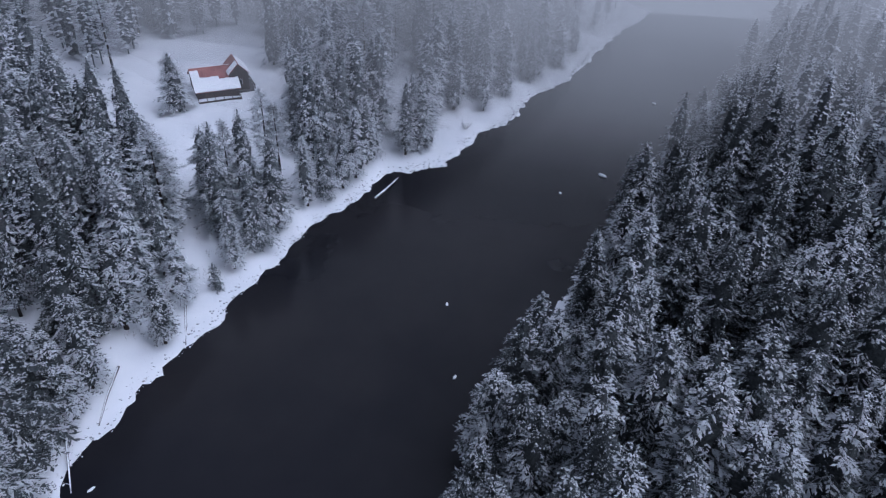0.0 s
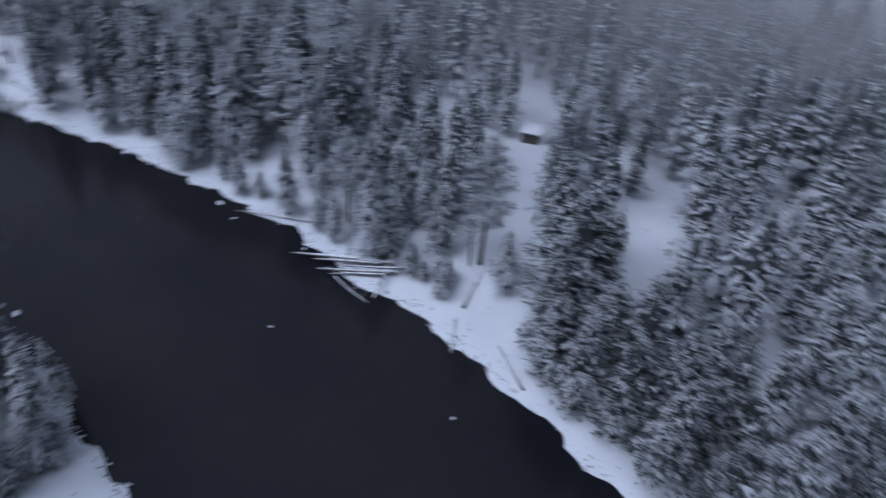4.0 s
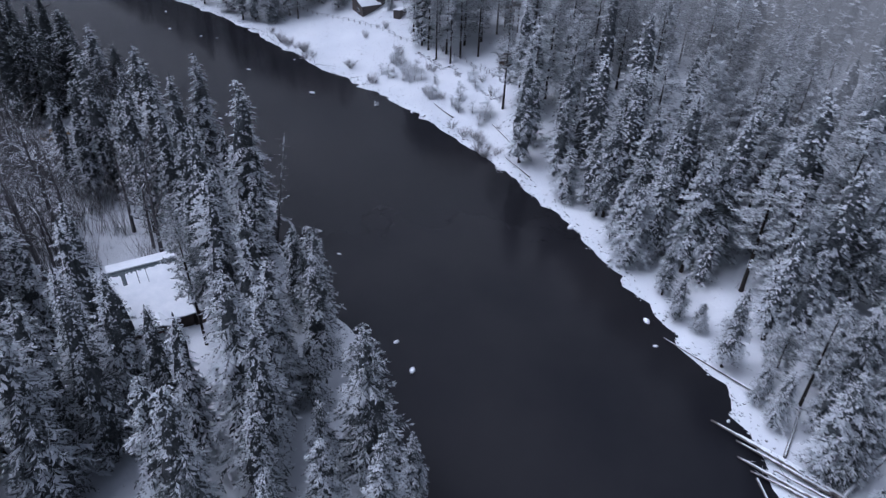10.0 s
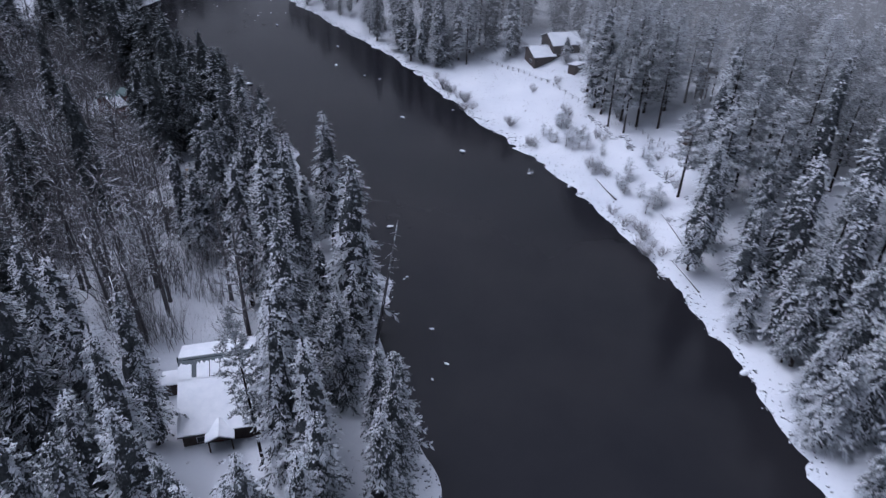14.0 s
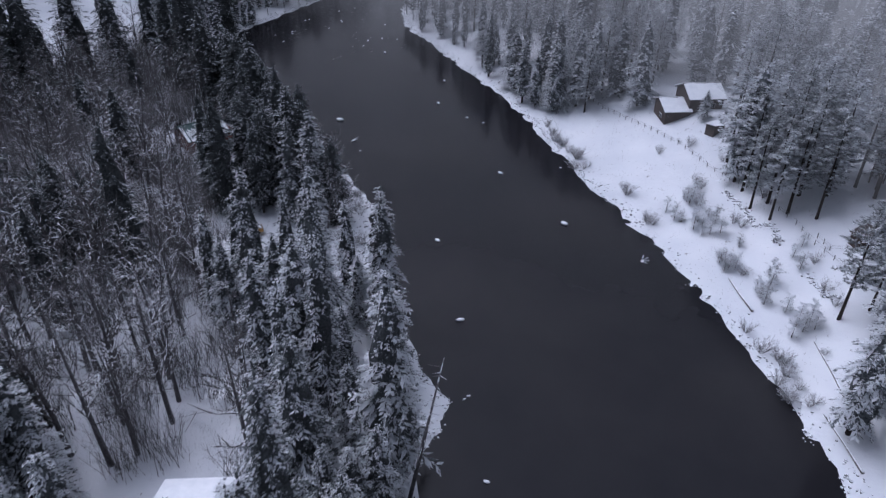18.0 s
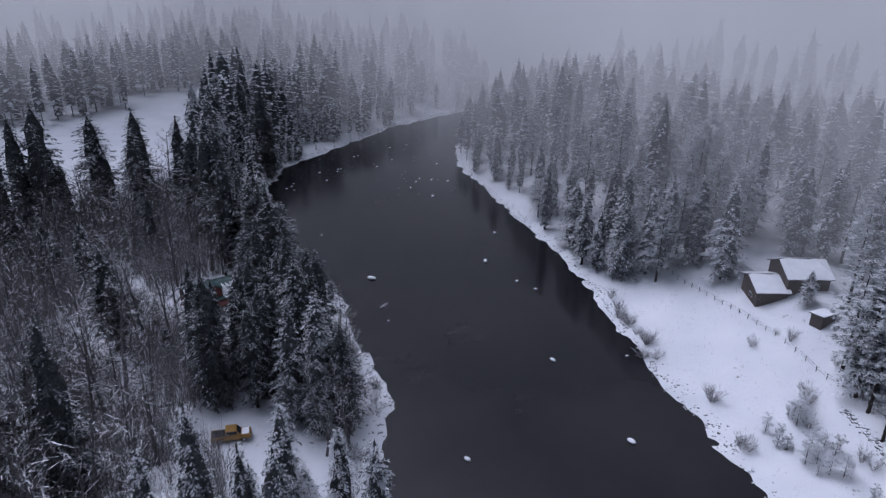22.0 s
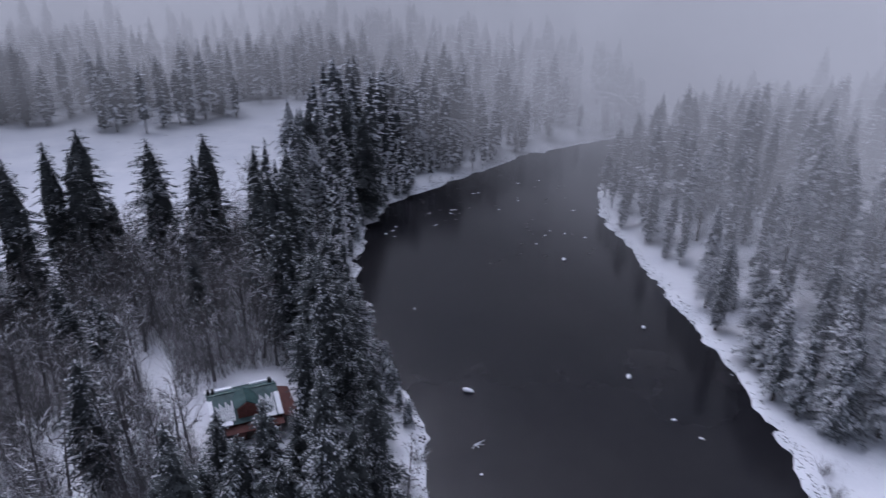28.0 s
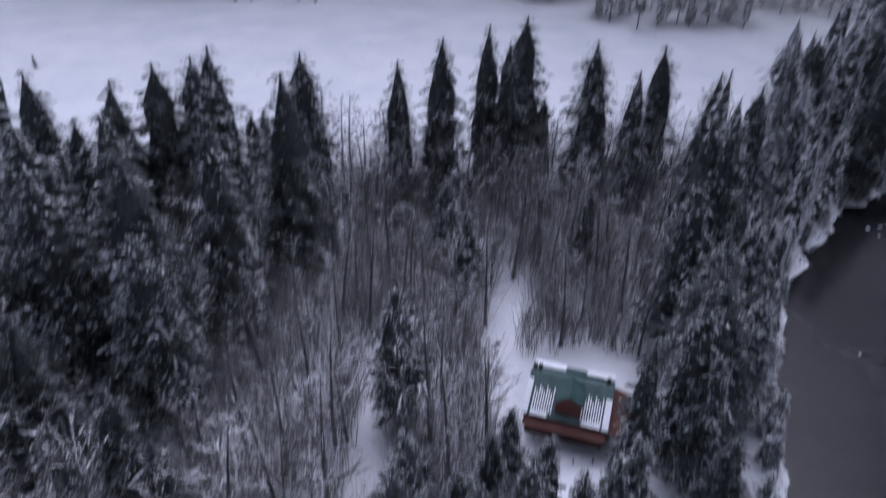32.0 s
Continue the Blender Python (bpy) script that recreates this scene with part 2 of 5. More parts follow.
BRICK_RED = mottled("red_brick", (0.09, 0.028, 0.022), (0.18, 0.062, 0.048), 3.0, 0.85)
GLASS_DARK = mottled("dark_window_glass", (0.012, 0.014, 0.018), (0.03, 0.033, 0.04), 0.8, 0.08, 0.0, 0.02)
PALE_PAINT = mottled("pale_paint", (0.42, 0.42, 0.43), (0.60, 0.60, 0.61), 1.0, 0.6)
TRUCK_YELLOW = mottled("yellow_car_paint", (0.24, 0.135, 0.03), (0.36, 0.20, 0.042), 0.8, 0.35, 0.0, 0.05)
CAR_DARK = mottled("dark_car_paint", (0.015, 0.017, 0.02), (0.035, 0.037, 0.042), 0.8, 0.3, 0.0, 0.05)
RUBBER = mottled("tyre_rubber", (0.010, 0.010, 0.010), (0.022, 0.022, 0.022), 6.0, 0.9)
CHROME = mottled("dull_chrome", (0.35, 0.35, 0.36), (0.5, 0.5, 0.52), 2.0, 0.3, 0.9, 0.05)


# ---- building helpers ----
def mesh_of(name, verts, faces, material, smooth=False):
    me = bpy.data.meshes.new(name)
    me.from_pydata([tuple(v) for v in verts], [], faces)
    me.materials.append(material)
    if smooth:
        me.shade_smooth()
    return me


def array_mesh(name, verts, tris, material):
    """A mesh from arrays, quick for large ones."""
    me = bpy.data.meshes.new(name)
    v, f = np.asarray(verts, np.float32), np.asarray(tris, np.int32)
    k = f.shape[1]
    me.vertices.add(len(v))
    me.vertices.foreach_set("co", v.ravel())
    me.loops.add(f.size)
    me.loops.foreach_set("vertex_index", f.ravel())
    me.polygons.add(len(f))
    me.polygons.foreach_set("loop_start", np.arange(0, f.size, k, dtype=np.int32))
    me.update(calc_edges=True)
    me.materials.append(material)
    return me


def thing(name, label, category, group="", kind=""):
    return tagged(new(name), label, category, group, kind)


def put(name, mesh, parent, label=""):
    ob = new(name, mesh)
    ob.parent = parent
    return tagged(ob, label)


def part(name, bm, material, parent, label="", smooth=False):
    me = bpy.data.meshes.new(name)
    bm.to_mesh(me)
    bm.free()
    me.materials.append(material)
    if smooth:
        me.shade_smooth()
    return put(name, me, parent, label)


def box(x0, y0, z0, x1, y1, z1, bevel=0.02, m=None):
    bm = bmesh.new()
    bmesh.ops.create_cube(bm, size=1.0)
    bmesh.ops.scale(bm, vec=(x1 - x0, y1 - y0, z1 - z0), verts=bm.verts)
    bmesh.ops.translate(bm, vec=((x0 + x1) / 2, (y0 + y1) / 2, (z0 + z1) / 2), verts=bm.verts)
    if bevel:
        bmesh.ops.bevel(bm, geom=bm.edges[:], offset=bevel, segments=1, affect="EDGES")
    if m is not None:
        bm.transform(m)
    return bm


def prism(outline, axis_from, axis_to, lay):
    """A solid from an outline (a, b) pushed from one depth to another; lay(a, b, depth) gives the place."""
    bm = bmesh.new()
    front = [bm.verts.new(lay(a, b, axis_from)) for a, b in outline]
    back = [bm.verts.new(lay(a, b, axis_to)) for a, b in outline]
    bm.faces.new(front)
    bm.faces.new(back[::-1])
    for i in range(len(outline)):
        j = (i + 1) % len(outline)
        bm.faces.new((front[j], front[i], back[i], back[j]))
    bmesh.ops.recalc_face_normals(bm, faces=bm.faces)
    return bm


def tube_arrays(points, radii, sides, verts, faces):
    """A tapered tube along points, added to the lists."""
    base = len(verts)
    for i, (p, r) in enumerate(zip(points, radii)):
        d = Vector(points[min(i + 1, len(points) - 1)]) - Vector(points[max(i - 1, 0)])
        d.normalize()
        a = d.orthogonal().normalized()
        b = d.cross(a)
        for k in range(sides):
            t = 2 * math.pi * k / sides
            verts.append(Vector(p) + (a * math.cos(t) + b * math.sin(t)) * r)
    for i in range(len(points) - 1):
        for k in range(sides):
            q = (k + 1) % sides
            faces.append((base + i * sides + k, base + i * sides + q, base + (i + 1) * sides + q, base + (i + 1) * sides + k))
    faces.append(tuple(base + (len(points) - 1) * sides + k for k in range(sides)))
    faces.append(tuple(base + k for k in reversed(range(sides))))


# ---- the plan: two shores of one river ----
NORTH = [(520, -120), (400, -52), (330, -22), (267, -1), (233, 8), (207, 13), (188, 22), (170, 25), (155, 32), (141, 35), (133, 44),
         (127, 47), (115, 50), (105, 53), (94, 53), (85, 55), (68, 56), (48, 58), (23, 56), (7, 55), (-14, 52), (-34, 49),
         (-52, 48), (-64, 46), (-70, 45), (-73, 41.5), (-82, 41), (-96, 38.5), (-107, 32.5), (-124, 26), (-134, 21),
         (-149, 12), (-160, 3.5), (-174, -7), (-184, -17), (-200, -32.5), (-211, -46), (-222, -57), (-230, -63.5),
         (-241, -78), (-254, -93.5), (-269, -114), (-284, -134), (-301, -150.5), (-320, -159), (-345, -163), (-380, -158),
         (-430, -140), (-560, -60)]
SOUTH = [(520, -175), (400, -105), (330, -72), (253, -44), (177, -19), (129, -7), (96, 3), (54, 9), (20, 9), (-20, 7), (-50, 3.5),
         (-60, 1.5), (-67, -1), (-80, -4), (-94, -9), (-97, -12), (-108, -20), (-120, -29), (-130, -32), (-135, -34),
         (-139, -40), (-150, -52), (-162, -66), (-168, -70), (-175, -73.5), (-176, -77), (-180, -83), (-186, -92),
         (-190, -97), (-195, -105), (-199, -114), (-203, -126), (-215, -150), (-235, -172), (-250, -182), (-264, -185),
         (-284, -187), (-316, -192), (-354, -187), (-400, -175), (-460, -150), (-590, -70)]


def lattice(ix, iy, seed):
    h = (ix * 374761393 + iy * 668265263 + seed * 974634777) & 0x7FFFFFFF
    h = ((h ^ (h >> 13)) * 1274126177) & 0x7FFFFFFF
    return ((h ^ (h >> 16)) & 0xFFFF) / 65535.0


def drift(x, y, size, seed):
    """Smooth noise between 0 and 1 over the plan."""
    u, v = np.asarray(x, float) / size, np.asarray(y, float) / size
    iu, iv = np.floor(u).astype(np.int64), np.floor(v).astype(np.int64)
    a, b = u - iu, v - iv
    a, b = a * a * (3 - 2 * a), b * b * (3 - 2 * b)
    lo = lattice(iu, iv, seed) * (1 - a) + lattice(iu + 1, iv, seed) * a
    hi = lattice(iu, iv + 1, seed) * (1 - a) + lattice(iu + 1, iv + 1, seed) * a
    return lo * (1 - b) + hi * b


def to_line(x, y, line):
    best = np.full(np.shape(x), 1e9)
    for (ax, ay), (bx, by) in zip(line, line[1:]):
        dx, dy = bx - ax, by - ay
        t = np.clip(((x - ax) * dx + (y - ay) * dy) / (dx * dx + dy * dy), 0, 1)
        best = np.minimum(best, np.hypot(x - ax - t * dx, y - ay - t * dy))
    return best


def inside(x, y, poly):
    x, y = np.asarray(x, float), np.asarray(y, float)
    odd = np.zeros(x.shape, bool)
    for (ax, ay), (bx, by) in zip(poly, poly[1:] + poly[:1]):
        if ay != by:
            odd ^= ((ay > y) != (by > y)) & (x < (bx - ax) * (y - ay) / (by - ay) + ax)
    return odd


RIVER = NORTH + SOUTH[::-1]

# where the fog begins and the valley sides climb: beyond the two fields and the river's bends
HEART = (-60, -40)
FOG_LINE = [(150, -90), (132, -20), (126, 60), (124, 106), (146, 150), (186, 200), (180, 232), (80, 244), (-28, 206), (-44, 130), (-64, 92), (-102, 78),
            (-142, 60), (-180, 38), (-208, 8), (-230, -38), (-242, -106), (-254, -160), (-272, -205), (-288, -252), (-236, -268), (-168, -290), (-74, -292), (60, -280), (116, -210), (132, -150)]
FOG_TURN = [math.atan2(y - HEART[1], x - HEART[0]) for x, y in FOG_LINE]
FOG_FAR = [math.hypot(x - HEART[0], y - HEART[1]) for x, y in FOG_LINE]


def fog_reach(turn):
    """Distance of the fog line from the valley's heart, by direction."""
    return sum(np.interp(turn + a, FOG_TURN, FOG_FAR, period=2 * math.pi) for a in (-0.12, -0.06, 0.0, 0.06, 0.12)) / 5


def past_fog(x, y):
    """How far a place lies beyond the fog line, in metres (negative inside), and as a share."""
    dx, dy = x - HEART[0], y - HEART[1]
    r, f = np.hypot(dx, dy), fog_reach(np.arctan2(dy, dx))
    return r - f, r / f


def land(x, y):
    """Distance to the water's edge (negative in the river) and whether the place is on the north side."""
    dn, ds = to_line(x, y, NORTH), to_line(x, y, SOUTH)
    d = np.minimum(dn, ds)
    return np.where(inside(x, y, RIVER), -d, d), dn < ds


def terrain(x, y):
    x, y = np.asarray(x, float), np.asarray(y, float)
    d, north = land(x, y)
    e = d + 2.2 * (drift(x, y, 5.0, 1) - 0.5) + 1.7 * (drift(x, y, 2.3, 2) - 0.5) + 0.9 * (drift(x, y, 1.1, 6) - 0.5)
    rise = np.clip(e / 1.2, 0, 1)
    z = 0.45 * rise * (2 - rise) + 0.13 * np.clip(e - 0.5, 0, 11)
    west = np.clip((-140 - x) / 50, 0, 1)
    z += np.where(north, (0.16 + 0.2 * west) * np.clip(d - 8, 0, 32 - 9 * west), 0.02 * np.clip(d - 12, 0, 90))
    z += 0.26 * np.clip(past_fog(x, y)[0] - 115, 0, 200) * np.clip(d / 40, 0, 1)
    soft = np.clip(d / 10, 0, 1)
    z += soft * (0.9 * (drift(x, y, 19, 3) - 0.5) + 0.5 * (drift(x, y, 6, 4) - 0.5) + 0.16 * (drift(x, y, 2.4, 5) - 0.5))
    return np.where(e < 0, np.maximum(-0.12 + 0.30 * e, -1.8), np.maximum(z, 0.05))


def ground_at(x, y):
    return float(terrain(np.array([x]), np.array([y]))[0])


def axis_of(lo, hi, step, far):
    mid = np.arange(lo, hi + 0.1, step)
    out, s = [], step
    while sum(out) < far:
        s = min(s * 1.16, 160)
        out.append(s)
    out = np.cumsum(out)
    return np.concatenate([lo - out[::-1], mid, hi + out])


gx, gy = axis_of(-345, 270, 1.4, 2600), axis_of(-205, 125, 1.4, 2600)
mx, my = np.meshgrid(gx, gy)
nx, ny = len(gx), len(gy)
i0 = (np.arange(ny - 1)[:, None] * nx + np.arange(nx - 1)[None]).ravel()
ground = tagged(new("ground", array_mesh("ground", np.stack([mx.ravel(), my.ravel(), terrain(mx.ravel(), my.ravel())], 1),
                                         np.stack([i0, i0 + 1, i0 + nx + 1, i0 + nx], 1), SNOW_GROUND)),
                "snow-covered river banks, fields and forest floor", "ground", kind="structure")
ground.data.shade_smooth()

wx, wy = np.linspace(-590, 520, 60), np.linspace(-210, 80, 30)
qx, qy = np.meshgrid(wx, wy)
j0 = (np.arange(29)[:, None] * 60 + np.arange(59)[None]).ravel()
tagged(new("water", array_mesh("water", np.stack([qx.ravel(), qy.ravel(), 0 * qx.ravel()], 1),
                                       np.stack([j0, j0 + 1, j0 + 61, j0 + 60], 1), WATER)),
               "dark calm river water reflecting the grey sky", "river", kind="structure")

# eight nested glowing shells imitate fog that thickens towards the valley's sides
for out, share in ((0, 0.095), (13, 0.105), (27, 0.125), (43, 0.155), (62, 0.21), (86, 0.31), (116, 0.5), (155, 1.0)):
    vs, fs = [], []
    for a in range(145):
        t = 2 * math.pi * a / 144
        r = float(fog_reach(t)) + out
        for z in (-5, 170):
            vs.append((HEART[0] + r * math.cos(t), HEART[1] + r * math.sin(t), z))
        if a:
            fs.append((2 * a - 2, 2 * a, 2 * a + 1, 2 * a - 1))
    tagged(new("backdrop", mesh_of("backdrop", vs, fs, mist("glowing_fog", share), True)),
           "glowing see-through shell imitating pale grey fog in the distance", "fog", kind="structure")


# ---- trees ----
def blade(base, tip, half, sag, verts, tris):
    """A hanging spray of needles: two slopes from a ridge."""
    run = tip - base
    side = np.array([-run[1], run[0], 0.0])
    side /= max(1e-6, math.hypot(run[0], run[1]))
    m = base + run * 0.48 - np.array([0, 0, sag])
    k = len(verts)
    verts += [base, m + side * half, tip, m - side * half]
    tris += [(k, k + 2, k + 1), (k, k + 3, k + 2)]


def bough(rng, base, out, length, width, droop, verts, tris, lift=0.0, pairs=3):
    """One snow-bent branch: a thin spine with pairs of short hanging sprays that shorten towards its tip."""
    side, up = np.array([-out[1], out[0], 0.0]), np.array([0, 0, 1.0])

    def at(t):
        return base + out * length * t + up * (lift * length * t - droop * length * t * t)
    if not pairs:
        blade(base, at(rng.uniform(0.9, 1.05)), width, width * rng.uniform(0.3, 0.6), verts, tris)
        return
    blade(at(0.62), at(rng.uniform(0.95, 1.08)), width * 0.9, width * rng.uniform(0.2, 0.5), verts, tris)
    if pairs > 3:
        blade(base, at(0.7), width * 0.6, width * 0.3, verts, tris)
    for k in range(pairs):
        t = 0.26 + 0.62 * k / max(1, pairs - 1)
        for sign in (1, -1):
            p = at(t + rng.uniform(-0.07, 0.07))
            l2 = max(0.34, length * rng.uniform(0.75, 1.2) * (0.44 - 0.26 * t))
            d = out * rng.uniform(0.55, 0.95) + side * sign * rng.uniform(0.45, 0.95) - up * (droop * t * 0.9 + rng.uniform(-0.12, 0.32))
            blade(p, p + d * l2, width * rng.uniform(0.75, 1.15), width * rng.uniform(0.2, 0.6), verts, tris)


def inner_mass(rng, height, radius, bare, shape, lean, rows_, ring, fill, verts, tris):
    """Dark needles round the stem, an uneven tapered body."""
    k0 = len(verts)
    for i in range(rows_):
        u = i / (rows_ - 1)
        for k in range(ring):
            t = 6.283 * k / ring + 0.4 * i
            r = radius * shape(u * 0.97) * rng.uniform(0.6, 1.3) * fill * (1 + 0.3 * u) if i < rows_ - 1 else 0.03
            verts.append(np.array([lean[0] * u + math.cos(t) * r, lean[1] * u + math.sin(t) * r, height * (bare + (1 - bare) * u * 0.98)]))
    for i in range(rows_ - 1):
        for k in range(ring):
            q = (k + 1) % ring
            a, b, c, d = k0 + i * ring + k, k0 + i * ring + q, k0 + (i + 1) * ring + q, k0 + (i + 1) * ring + k
            tris += [(a, b, c), (a, c, d)]


def conifer_crown(seed, height, radius, bare, step, count, droop, shape, width=0.17, lift=0.1, pairs=3, ring=7):
    """Whorls of branches up a stem, longer and shorter by side and by height. shape(u): crown width at u from its foot (0) to the tip (1)."""
    rng = np.random.default_rng(seed)
    verts, tris = [], []
    z = height * bare
    lean = rng.uniform(-0.25, 0.25, 2)
    lobes = rng.uniform(0.72, 1.26, (9, 6))
    while z < height - 0.35:
        u = (z - height * bare) / (height * (1 - bare))
        reach = radius * shape(u)
        turn = rng.uniform(0, 6.28)
        n = max(3, int(round(count * (0.5 + 0.5 * shape(u)))))
        for k in range(n):
            if rng.random() < 0.12:
                continue
            t = turn + 6.283 * (k + rng.uniform(-0.3, 0.3)) / n
            out = np.array([math.cos(t), math.sin(t), 0.0])
            size = max(0.3, reach * rng.uniform(0.66, 1.15) * lobes[int(u * 8.99), int(t / 6.2832 * 6) % 6])
            at = np.array([lean[0] * u, lean[1] * u, z + rng.uniform(-0.9, 0.9) * step])
            full = pairs if size > 1.7 else min(pairs, 3) if size > 0.9 else min(pairs, 2)
            bough(rng, at, out, size, width * (0.62 + 0.16 * size) * rng.uniform(0.8, 1.25), droop * rng.uniform(0.7, 1.3), verts, tris, lift + 0.3 * u ** 3, full)
        z += step * (0.36 + 0.86 * (1 - u)) * rng.uniform(0.85, 1.15)
    inner_mass(rng, height, radius, bare, shape, lean, 7 if pairs else 4, ring, 0.47, verts, tris)
    top = np.array([lean[0], lean[1], height])
    for k in range(4):
        t = k * 1.6
        blade(top - np.array([0, 0, 0.7]), top + np.array([math.cos(t) * 0.08, math.sin(t) * 0.08, 0.1 * k]), 0.14, 0.1, verts, tris)
    return np.array(verts), np.array(tris)


def tufted_crown(seed, height, radius, bare, limbs, tuft=6, size=1.0):
    """A pine's open, uneven crown: rising limbs that carry round tufts of needles."""
    rng = np.random.default_rng(seed)
    verts, tris = [], []
    up = np.array([0, 0, 1.0])
    for i in range(limbs):
        u = (i + rng.random()) / limbs
        t = 2.4 * i + rng.uniform(-0.5, 0.5)
        out = np.array([math.cos(t), math.sin(t), 0.0])
        reach = max(0.5, radius * rounded(u) * rng.uniform(0.5, 1.22))
        base = up * height * (bare + (1 - bare) * u * 0.97)
        tip = base + out * reach + up * reach * (rng.uniform(-0.15, 0.2) + 0.35 * u)
        blade(base, tip, 0.07 * size, 0.05, verts, tris)
        for j in range(2 + int(reach / (0.62 * size))):
            w = 1.0 - 0.62 * rng.random() if j else 1.0
            c = base + (tip - base) * w + rng.uniform(-0.38, 0.38, 3) * size
            for k in range(tuft):
                a = 6.283 * (k + rng.random()) / tuft
                d = np.array([math.cos(a), math.sin(a), rng.uniform(-0.35, 0.45)]) + out * 0.35
                blade(c - d * 0.08, c + d * size * rng.uniform(0.36, 0.68), size * rng.uniform(0.1, 0.17), size * rng.uniform(0.02, 0.14), verts, tris)
    return np.array(verts), np.array(tris)


def spire(u):
    return (1 - u) ** 0.56 * min(1.0, 0.7 + 1.6 * u)


def blunt(u):
    return (1 - u) ** 0.4 * min(1.0, 0.72 + 1.5 * u)


def rounded(u):
    return max(0.08, math.sin(math.pi * min(1, 0.18 + 0.86 * u)) ** 0.7)


def stem_mesh(name, seed, height, foot, material, sides=7, bend=0.25):
    rng = np.random.default_rng(seed)
    b = rng.uniform(-bend, bend, 2)
    pts = [(b[0] * u, b[1] * u, height * u - 0.6 * (u == 0)) for u in (0, 0.04, 0.3, 0.6, 0.85, 1.0)]
    vs, fs = [], []
    tube_arrays(pts, [foot * r for r in (1.45, 1.05, 0.85, 0.55, 0.27, 0.06)], sides, vs, fs)
    return mesh_of(name, vs, fs, material, True)


TALL = 26.0     # height at which the tall trees are modelled
spruce_meshes = []
for k, (rad, bare, cnt, drp) in enumerate(((4.6, 0.04, 10, 0.42), (3.8, 0.08, 10, 0.55), (5.1, 0.03, 11, 0.36), (3.6, 0.14, 10, 0.5), (4.3, 0.06, 9, 0.48), (3.9, 0.08, 9, 0.5), (4.7, 0.05, 9, 0.42))):
    v, f = conifer_crown(11 + k, TALL, rad, bare, 0.98, cnt, drp, spire, 0.138, 0.1, 6) if k < 4 else conifer_crown(11 + k, TALL, rad, bare, 1.0, cnt, drp, spire, 0.24, 0.1, 2)
    spruce_meshes.append((stem_mesh("trunk", 30 + k, TALL * 0.94, 0.30, BARK, 7 if k < 4 else 5), v, f))
pine_meshes = []
for k, (rad, bare, cnt) in enumerate(((3.4, 0.24, 86), (3.9, 0.19, 94), (3.1, 0.31, 78))):
    v, f = tufted_crown(51 + k, TALL, rad, bare, cnt)
    pine_meshes.append((stem_mesh("trunk", 60 + k, TALL * 0.93, 0.27, BARK), v, f))


def proto(name, label, category, group, trunk, crown_v, crown_f, needles):
    t = thing(name, label, category, group)
    put("trunk", trunk, t)
    put("crown", array_mesh("crown", crown_v, crown_f, needles), t)
    return t


frosted = [proto("spruce_tree", "tall slender spruce thickly frosted with snow on the north bank", "tree", "frosted spruces of the north bank", *m, NEEDLES_FROST_HAZE) for m in spruce_meshes]
darker = [proto("fir_tree", "tall dark green fir with clots of snow on its branches", "tree", "dark firs along the river", *m, NEEDLES_DARK) for m in spruce_meshes]
east = [proto("white_fir", "tall fir with frosted branch tips near the water, shade in its colour", "tree", "frost-tipped firs of the upstream banks", *m, NEEDLES_SHADED) for m in [spruce_meshes[q] for q in (0, 1, 2, 3)]]
sparse = [proto("green_spruce", "tall deep green spruce with little snow at the field edge", "tree", "green spruces before the southern field", *m, NEEDLES_GREEN) for m in [spruce_meshes[q] for q in (0, 2, 3, 4, 5)]]
pines = [proto("pine_tree", "tall pine with a bare lower trunk and a snow-dusted crown", "tree", "pines behind the river meadow", *m, NEEDLES_PINE) for m in pine_meshes]


def bare_tree_mesh(seed, height, limbs, sides=4):
    """Trunk and limbs of a leafless tree."""
    rng = np.random.default_rng(seed)
    tv, tf, bv, bf = [], [], [], []
    bend = rng.uniform(-1.2, 1.2, 2)
    at = lambda u: Vector((bend[0] * u * u, bend[1] * u * u, height * u))
    us = (0, 0.05, 0.3, 0.55, 0.8, 1.0)
    tube_arrays([at(u) - Vector((0, 0, 0.5 * (u == 0))) for u in us], [0.016 * height * r for r in (1.2, 1.0, 0.75, 0.5, 0.28, 0.08)], 7, tv, tf)
    for k in range(limbs):
        u = 0.28 + 0.7 * (k + rng.random()) / limbs
        p, t = at(u), rng.uniform(0, 6.28)
        length = height * (0.30 - 0.20 * u) * rng.uniform(0.7, 1.3)
        out = Vector((math.cos(t), math.sin(t), rng.uniform(0.35, 0.9))).normalized()
        pts = [p, p + out * length * 0.45, p + out * length + Vector((0, 0, 0.12 * length))]
        tube_arrays(pts, [0.0055 * height * (1.15 - u), 0.0035 * height * (1.15 - u), 0.006], sides, bv, bf)
        for j in range(5):
            w = rng.uniform(0.3, 1.0)
            q = pts[0].lerp(pts[1], w / 0.45) if w < 0.45 else pts[1].lerp(pts[2], (w - 0.45) / 0.55)
            o2 = (out + Vector(rng.uniform(-0.9, 0.9, 3))).normalized()
            l2 = length * rng.uniform(0.25, 0.5)
            tube_arrays([q, q + o2 * l2 * 1.15 + Vector((0, 0, 0.1))], [0.045, 0.012], 3, bv, bf)
    return mesh_of("trunk", tv, tf, BARK_GREY, True), mesh_of("crown", bv, bf, BARK_GREY)


bares = []
for k in range(4):
    tr, li = bare_tree_mesh(80 + k, 18.0, 27)
    t = thing("bare_tree", "leafless grey deciduous tree with snow along its twigs", "tree", "bare trees of the south bank")
    put("trunk", tr, t)
    put("crown", li, t)
    bares.append(t)

